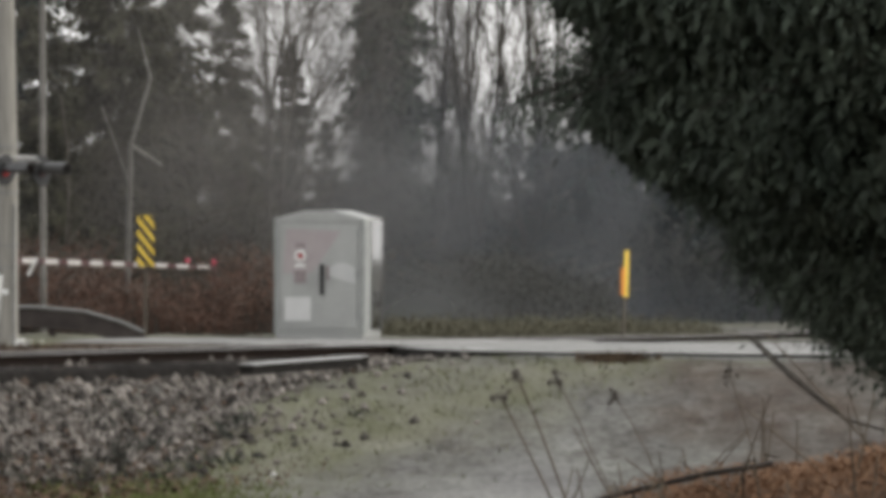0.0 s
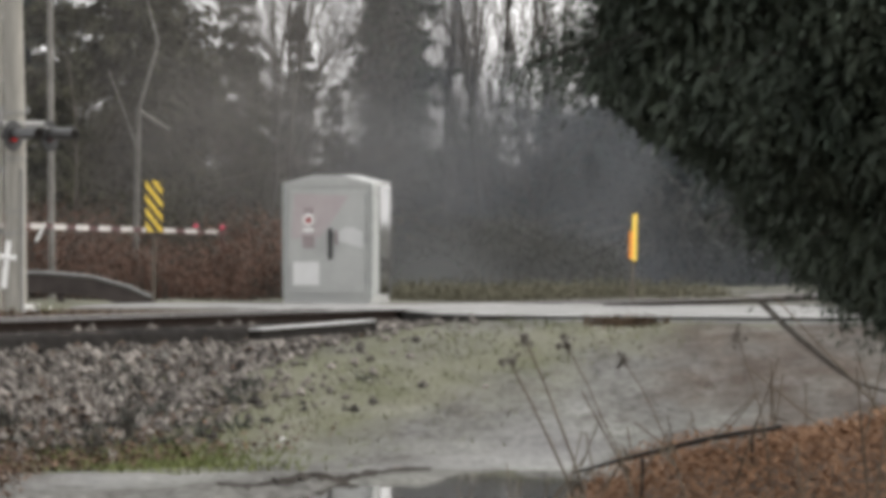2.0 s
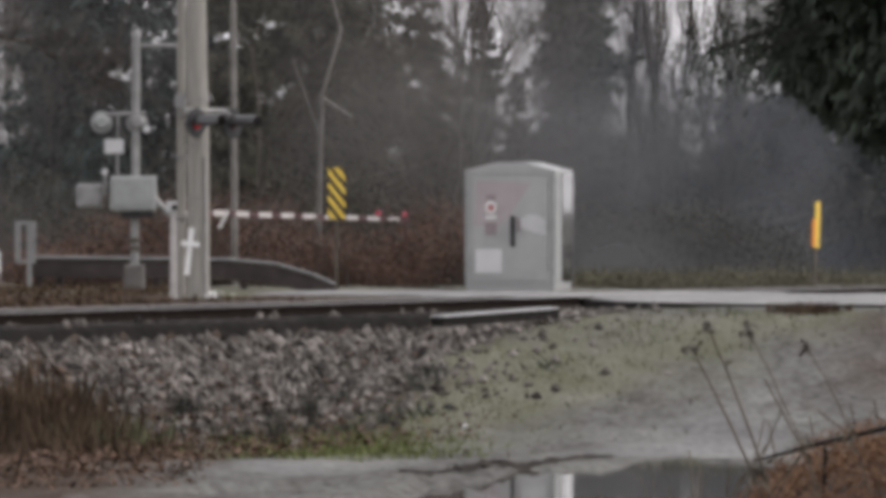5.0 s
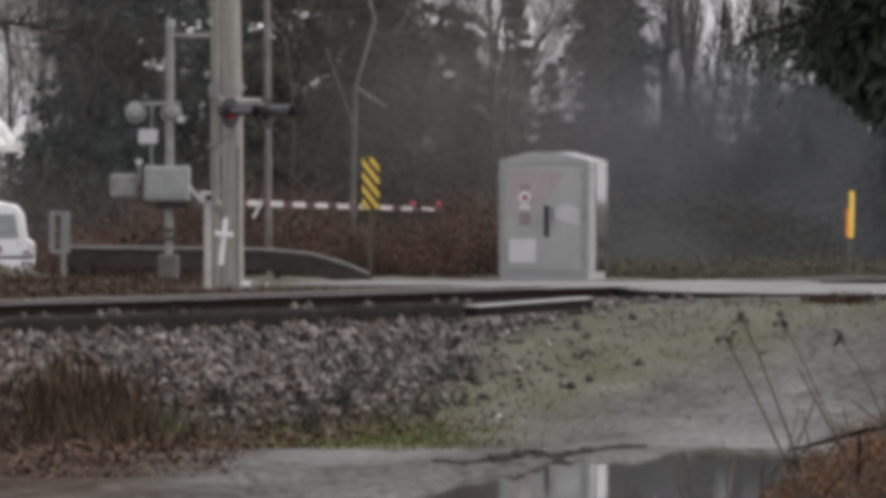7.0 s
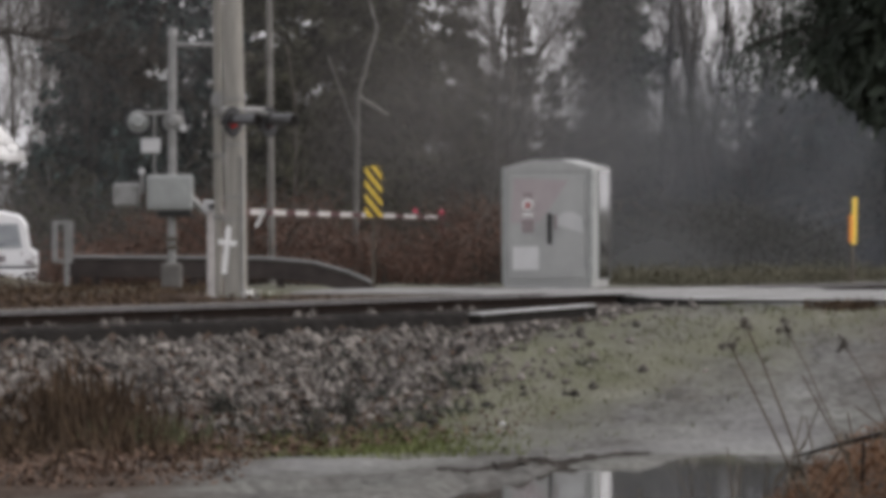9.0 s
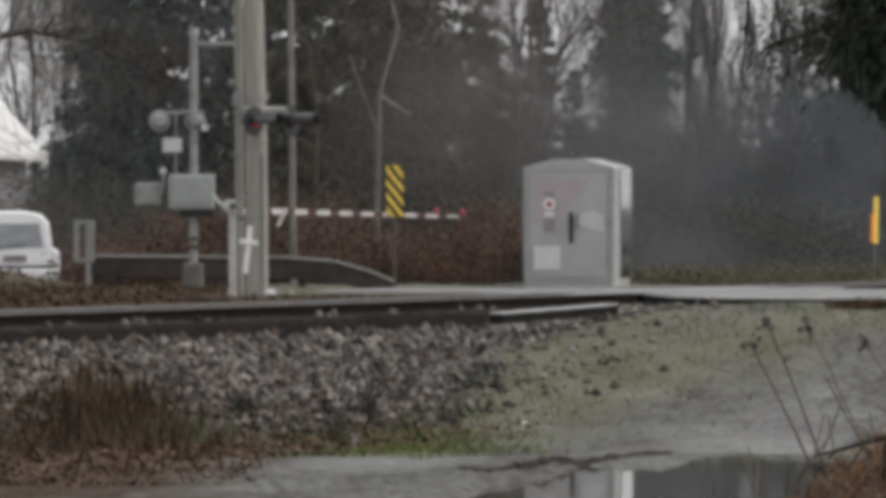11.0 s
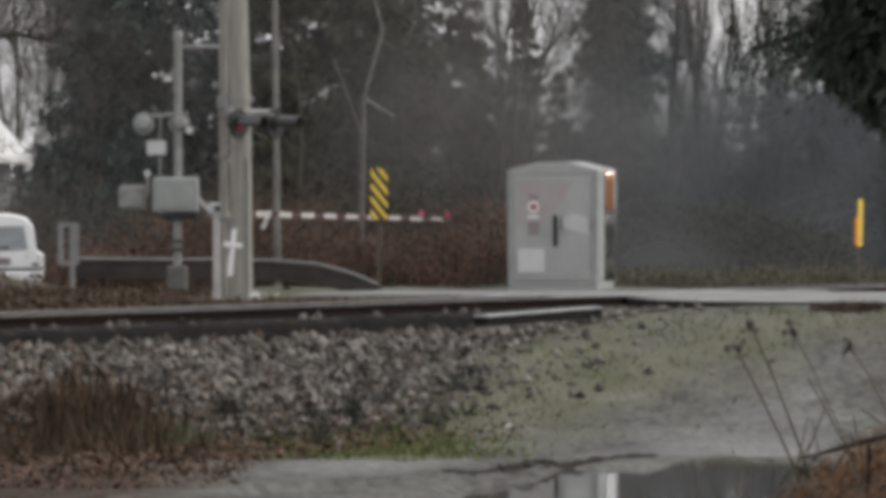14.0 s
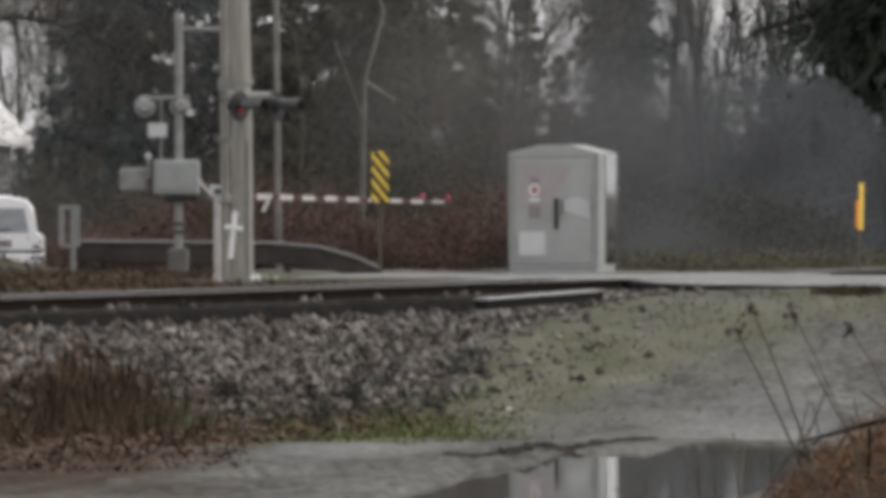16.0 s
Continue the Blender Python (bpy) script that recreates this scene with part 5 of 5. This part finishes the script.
def bracken():
    rng = np.random.default_rng(61)
    n = 110000
    x, y = rng.uniform(0.3, 2.9, n), rng.uniform(15.4, 19.0, n)
    z = height(x, y)
    up = rng.uniform(0.0, 0.11, n) * (0.6 + 0.4 * np.sin(5 * x + 3 * y))
    p = np.stack([x, y, z + up], 1)
    v, f = sprays(p, unit(rng, n, 0.25), rng.uniform(0.008, 0.024, n), rng.uniform(0.002, 0.005, n), rng, 0.25)
    m = 120000
    x2, y2 = rng.uniform(-0.2, 4.8, m), rng.uniform(14.6, 19.8, m)
    p2 = np.stack([x2, y2, height(x2, y2) + rng.uniform(0.0, 0.05, m)], 1)
    v2, f2 = sprays(p2, unit(rng, m, 0.3), rng.uniform(0.009, 0.026, m), rng.uniform(0.003, 0.007, m), rng, 0.2)
    v, f = np.concatenate([v, v2]), np.concatenate([f, f2 + len(v)])
    o = mesh_part("bracken", v, f, RUST, smooth=False)
    tagged(o, "heap of wet rusty-brown dead bracken", "bracken", kind="stuff")
    k = 260
    x, y = rng.uniform(0.4, 4.4, k), rng.uniform(15.6, 19.2, k)
    p0 = np.stack([x, y, height(x, y)], 1)
    p1 = p0 + rng.normal(0, 0.10, (k, 3)) * [1, 1, 0] + np.stack([0 * x, 0 * x, rng.uniform(0.1, 0.38, k)], 1)
    v, f = tubes(p0, p1, np.full(k, 0.004), np.full(k, 0.002), 4)
    mesh_part("stalks", v, f, DRYSTEM, o)
    # dark fallen bough along the top of the heap
    b = thing("fallen_branch", pose(0, 0, 0), "dark rotten branch lying over the bracken", "branch")
    q = np.array([(0.93, 17.0, 0.742), (1.02, 17.0, 0.765), (1.16, 17.02, 0.80), (1.32, 17.05, 0.835), (1.5, 17.1, 0.86)])
    v, f = cane(q, np.array([0.003, 0.006, 0.007, 0.008, 0.007]), 8)
    mesh_part("bough", v, f, DARKSIDE, b)
    legs = np.array([(1.10, 17.02, 0.2), (1.42, 17.08, 0.2)])
    v, f = tubes(legs, legs + [[0.02, 0, 0.58], [0, 0, 0.64]], np.full(2, 0.007), np.full(2, 0.005), 6)
    mesh_part("side_branch", v, f, DARKSIDE, b)


bracken()


def weeds():
    """Dry flower stalks with dark seed heads."""
    rng = np.random.default_rng(71)
    sets = [((1.01, 16.5), [(0.775, 1.11), (0.735, 1.05)]), ((1.13, 16.7), [(0.89, 1.09)]), ((1.24, 16.8), [(1.05, 1.06)]), ((1.45, 16.9), [(1.36, 1.12)])]
    for (bx, by), tips in sets:
        t = thing("dry_weed", pose(bx, by, float(height(bx, by))), "dry brown weed with dark round seed heads", "weed", "dry weeds by the bracken")
        z0 = float(height(bx, by))
        for tx, tz in tips:
            k = 7
            a, b = np.array([0, 0, -0.05]), np.array([tx - bx, rng.normal(0, 0.02), tz - z0])
            u = np.linspace(0, 1, k)[:, None]
            pts = a + (b - a) * u + np.array([1, 0, 0]) * (0.11 * u * (1 - u)) + rng.normal(0, 0.003, (k, 3))
            v, f = cane(pts, np.linspace(0.0045, 0.0026, k) * (1.0 if bx < 1.1 else 0.6))
            st = mesh_part("stalk", v, f, DRYSTEM, t)
            p = pts[-1] + rng.normal(0, 0.012, (34, 3))
            v, f = sprays(p, unit(rng, 34), np.full(34, 0.014), np.full(34, 0.007), rng)
            mesh_part("seed_head", v, f, BARK, st, "dark round seed head")
            p = pts[3] + rng.normal(0, 0.012, (9, 3))
            v, f = sprays(p, unit(rng, 9) - [0, 0, 0.5], np.full(9, 0.05), np.full(9, 0.006), rng)
            mesh_part("dead_leaves", v, f, DRYSTEM, st)


weeds()


def blades(name, label, x, y, tall, foliage, rng, width=0.012, wide=0.35):
    n = len(x)
    p = np.stack([x, y, height(x, y) - 0.02], 1)
    d = rng.normal(0, wide, (n, 3)) * [1, 1, 0] + [0, 0, 1]
    v, f = sprays(p, d, tall, np.full(n, width), rng, 0.12)
    return tagged(mesh_part(name, v, f, foliage), label, "grass", kind="stuff")


def bank_growth():
    rng = np.random.default_rng(81)
    # tall dead tuft with a green heart on the railway bank
    n = 1900
    x, y = rng.normal(-4.35, 0.6, n), rng.normal(79.6, 1.3, n)
    blades("tall_grass", "tall tuft of dead brown grass on the bank", x, y, rng.uniform(0.25, 0.86, n) * np.exp(-((x + 4.35) / 1.3) ** 2), DRYGRASS, rng, 0.024, 0.25)
    n = 1500
    x, y = rng.uniform(-9, -4.2, n), rng.uniform(72, 80, n)
    blades("tall_grass", "rough dead grass and brambles at the foot of the bank", x, y, rng.uniform(0.15, 0.6, n), DRYGRASS, rng, 0.016, 0.5)
    n = 300
    x, y = rng.normal(-3.9, 0.45, n), rng.normal(78.8, 0.8, n)
    blades("tall_grass", "green shoots among the dead tuft", x, y, rng.uniform(0.2, 0.7, n), GRASS, rng, 0.014, 0.3)
    # low grass along the foot
    n = 9000
    q, s = rng.uniform(-34, -4.5, n), rng.normal(5.0, 1.5, n)
    c = RAIL0[None] + U[None] * (float((CROSS - RAIL0) @ U) + q)[:, None] - N[None] * s[:, None]
    keep = rng.random(n) < 0.25 + 0.75 * (np.sin(c[:, 0] * 2.3) * np.sin(c[:, 1] * 0.9) > 0.1)
    c = c[keep]
    blades("low_grass", "patchy low green grass at the foot of the bank", c[:, 0], c[:, 1], rng.uniform(0.04, 0.16, len(c)), GRASS, rng, 0.012, 0.7)
    n = 4200
    x, y = rng.normal(-1.2, 0.85, n), rng.normal(80.6, 1.7, n)
    blades("low_grass", "bright green grass patch at the foot of the bank", x, y, rng.uniform(0.05, 0.2, n), FRESH, rng, 0.013, 0.6)
    n = 500
    x, y = rng.normal(6.0, 0.30, n), rng.normal(95.0, 0.4, n)
    blades("low_grass", "dull grass tuft at the road's edge", x, y, rng.uniform(0.08, 0.24, n), DRYGRASS, rng, 0.014, 0.6)
    # dead leaves and bramble litter on the slope
    n = 24000
    q, s = rng.uniform(-44, -7, n), rng.uniform(1.3, 7.0, n)
    c = RAIL0[None] + U[None] * (float((CROSS - RAIL0) @ U) + q)[:, None] - N[None] * s[:, None]
    keep = rng.random(n) < 0.28 * (s < 2.4 + 0.12 * np.maximum(-q - 12, 0)) * (np.sin(q * 1.7) * np.sin(s * 2.3 + q) > -0.2) + sm(-q, 16, 26)
    c = c[keep]
    m = len(c)
    p = np.stack([c[:, 0], c[:, 1], height(c[:, 0], c[:, 1]) + rng.uniform(0.0, 0.16, m)], 1)
    v, f = sprays(p, unit(rng, m, 0.4), rng.uniform(0.05, 0.13, m), rng.uniform(0.015, 0.04, m), rng, 0.2)
    tagged(mesh_part("leaf_litter", v, f, LEAFLIT), "brown and pale dead leaves over the bank", "leaves", kind="stuff")
    # dark weed clumps between the stones
    k = 130
    q = rng.uniform(-40, -13, k)
    s = 1.0 + 4.2 * rng.random(k) ** 0.8
    c = RAIL0[None] + U[None] * (float((CROSS - RAIL0) @ U) + q)[:, None] - N[None] * s[:, None]
    e = np.repeat(np.arange(k), 36)
    size = rng.uniform(0.5, 1.3, k)[e]
    x, y = c[e, 0] + rng.normal(0, 0.13, len(e)) * size, c[e, 1] + rng.normal(0, 0.22, len(e)) * size
    blades("weed_clumps", "small dark weed clumps between the stones", x, y, rng.uniform(0.05, 0.24, len(e)) * size, GREYBRUSH, rng, 0.020, 0.5)
    # rough dead grass between the track and the far road
    n = 5200
    q, s = rng.uniform(-22, -4.3, n), -rng.uniform(2.6, 9.0, n)
    keep = (s > -4.2) | (q < -5.5 - 0.5 * np.sin(2 * s))
    c = (RAIL0[None] + U[None] * (float((CROSS - RAIL0) @ U) + q)[:, None] - N[None] * s[:, None])[keep]
    blades("rough_grass", "dark rough dead grass beyond the track", c[:, 0], c[:, 1], rng.uniform(0.05, 0.20, len(c)), DRYGRASS, rng, 0.022, 0.8)
    n = 9000
    x, y = rng.uniform(-11.5, -3.7, n), rng.uniform(104, 118, n)
    keep = rng.random(n) < 0.45 + 0.55 * np.sin(1.7 * x + 0.5 * y) * np.sin(0.9 * y - x)
    x, y = x[keep], y[keep]
    blades("rough_grass", "dark brown dead grass round the gate's foot", x, y, rng.uniform(0.06, 0.22, len(x)), DRYGRASS, rng, 0.024, 0.8)
    # dead leaves, brambles and dark stalks on the low ground before the bank
    n = 15000
    x, y = -2.0 - 4.6 * rng.random(n) ** 0.8, rng.uniform(60, 79, n)
    keep = rng.random(n) < sm(-x - 0.09 * (y - 60), 0.9, 2.4) * (0.35 + 0.65 * (np.sin(2.1 * x + 0.8 * y) * np.sin(1.3 * y - x) > -0.3))
    x, y = x[keep], y[keep]
    m = len(x)
    p = np.stack([x, y, height(x, y) + 0.10 * rng.random(m) ** 2], 1)
    v, f = sprays(p, unit(rng, m, 0.4), rng.uniform(0.04, 0.11, m), rng.uniform(0.014, 0.034, m), rng, 0.2)
    tagged(mesh_part("leaf_litter", v, f, LEAFLIT), "wet reddish-brown leaves below the bank", "leaves", kind="stuff")
    n = 2600
    x, y = rng.normal(-4.6, 1.0, n), rng.normal(74, 4.5, n)
    keep = (x < -2.4) & (np.sin(3.1 * x) * np.sin(0.9 * y + x) > -0.35) & (y < 81)
    x, y = x[keep], y[keep]
    blades("tall_grass", "dark tangled dead stalks below the bank", x, y, rng.uniform(0.10, 0.46, len(x)), DRYGRASS, rng, 0.020, 0.55)
    # small dark saplings on the slope
    for x, y, h in ((-1.30, 84.5, 0.72), (-1.75, 82.5, 0.40), (-3.0, 84.0, 0.35)):
        t = thing("seedling", pose(x, y, float(height(x, y))), "small dark leafless seedling on the stony bank", "shrub", "seedlings on the bank")
        k = 16
        a = np.zeros((k, 3)) + np.stack([rng.normal(0, 0.03, k), rng.normal(0, 0.03, k), rng.uniform(0, 0.25, k) * h], 1)
        v, f = tubes(a - [0, 0, 0.04], a + rng.normal(0, 0.10, (k, 3)) * [1, 1, 0.2] + np.stack([0 * a[:, 0], 0 * a[:, 0], rng.uniform(0.4, 0.85, k) * h], 1), np.full(k, 0.016), np.full(k, 0.006), 4)
        mesh_part("stem", v, f, BARK, t)["kind"] = "stuff"
        p = rng.normal(0, 0.07, (60, 3)) * [1, 1, 1.6] + [0, 0, h * 0.5]
        v, f = sprays(p, unit(rng, 60), np.full(60, 0.09), np.full(60, 0.025), rng)
        mesh_part("leaves", v, f, GREYBRUSH, t)["kind"] = "stuff"


bank_growth()


def puddles():
    water = water_material()
    a = np.linspace(0, 2 * math.pi, 40, endpoint=False)
    for x, y, rx, ry, skew, level in PUDDLES:
        px = x + 1.2 * rx * np.cos(a)
        v = np.stack([px, y + skew * (px - x) + 1.2 * ry * np.sin(a), np.full(40, level)], 1)
        o = mesh_part("puddle", v, [list(range(40))], water)
        tagged(o, "shallow rain puddle on the gravel track", "puddle", kind="structure")


puddles()


def mud_rut():
    """A ragged dark lip of wet mud along the wheel track."""
    way = [(-0.1, 61.4), (0.3, 62.8), (0.6, 63.9), (1.15, 65.6), (1.8, 68.0), (3.0, 70.3)]
    ts = np.linspace(0, len(way) - 1, 90)
    px = np.interp(ts, range(len(way)), [w[0] for w in way])
    py = np.interp(ts, range(len(way)), [w[1] for w in way]) + 0.25 * np.sin(ts * 5.3) + 0.12 * np.sin(ts * 13.1) + 0.2 * np.sin(ts * 23.0) * np.sin(ts * 3.1)
    half = (0.30 + 0.26 * np.sin(ts * 4.1) ** 2 + 0.10 * np.sin(ts * 11.0) + 0.3 * np.maximum(0, 1 - ts / 1.3)) * np.minimum(1, np.minimum(ts, ts[-1] - ts) * 1.5 + 0.05)
    v = []
    for x, y, h in zip(px, py, half):
        v += [(x, y - h, float(height(x, y - h)) + 0.002), (x, y, float(height(x, y)) + 0.04), (x, y + h, float(height(x, y + h)) + 0.002)]
    f = [[3 * i + k, 3 * i + 3 + k, 3 * i + 4 + k, 3 * i + 1 + k] for i in range(len(px) - 1) for k in (0, 1)]
    o = mesh_part("mud_rut", v, f, MUD, smooth=True)
    tagged(o, "dark ragged lip of wet mud along the wheel track", "mud", kind="structure")


mud_rut()


def stones():
    rng = np.random.default_rng(95)
    for x, y, r in ((0.74, 84.0, 0.055), (-0.9, 80, 0.05), (2.1, 78, 0.06), (3.6, 88, 0.05), (1.2, 74, 0.06), (-2.2, 72, 0.05)):
        b = B()
        bmesh.ops.create_icosphere(b, subdivisions=2, radius=r)
        for v in b.verts:
            v.co *= 1 + 0.35 * noise.noise(v.co * 14 + Vector((x, y, 0)))
            v.co.z *= 0.65
        o = part("pebble", b, PANEL if x == 0.74 else BALLAST)
        o.location = (x, y, float(height(x, y)) + r * 0.35)
        tagged(o, "pale stone lying on the gravel" if x == 0.74 else "grey stone lying on the gravel", "stone", "loose stones")


stones()


# ---- the oncoming train, seen only mirrored in the signal house's bright side ----
def locomotive():
    t = thing("locomotive", pose(*along(260, -0.72), 0, 0, HEAD), "orange and black diesel locomotive coming along the track", "locomotive")
    part("frame", box(B(), 9, 0, 1.15, 18, 2.9, 0.35, 0.05), LOCODARK, t)
    part("hood", box(B(), 11.5, 0, 2.85, 12.5, 1.9, 3.0, 0.08), LOCO, t)
    part("cab", box(B(), 3.6, 0, 2.95, 2.8, 3.0, 3.2, 0.12), LOCO, t)
    nose = part("nose", box(B(), 1.3, 0, 2.25, 2.2, 2.2, 1.9, 0.18), LOCO, t)
    part("pilot", box(B(), 0.15, 0, 0.75, 0.3, 2.9, 0.95, 0.05), LOCODARK, t)
    for y in (-0.7, 0.7):
        part("windscreen", box(B(), 2.19, y, 3.75, 0.03, 1.0, 0.7, 0.02), GLASS, t)
    for y in (-0.16, 0.16):
        part("headlamp", rod(B(), (0.17, y, 2.75), (0.22, y, 2.75), 0.11), HEADLAMP, nose, "bright round headlamp")
    for y in (-1.0, 1.0):
        part("ditch_lamp", rod(B(), (-0.02, y, 1.0), (0.03, y, 1.0), 0.1), HEADLAMP, t, "bright ditch lamp")
    for x in (3.2, 14.4):
        bogie = part("bogie", box(B(), x, 0, 0.6, 3.8, 2.2, 0.5, 0.05), LOCODARK, t)
        for dx in (-1.4, 0, 1.4):
            for y in (-0.75, 0.75):
                part("wheel", rod(B(), (x + dx, y - 0.06, 0.5), (x + dx, y + 0.06, 0.5), 0.5, sides=20), RAIL, bogie)
    part("fuel_tank", box(B(), 8.8, 0, 0.65, 4.5, 2.5, 0.7, 0.1), LOCODARK, t)
    return t


LOCOMOTIVE = locomotive()


def motions():
    rows = []
    for i in range(17):
        d = 584.6 - 33.0 * i
        rows.append((float(i), pose(*along(d, -0.72), 0, 0, HEAD)))
    walk(LOCOMOTIVE, rows)


motions()
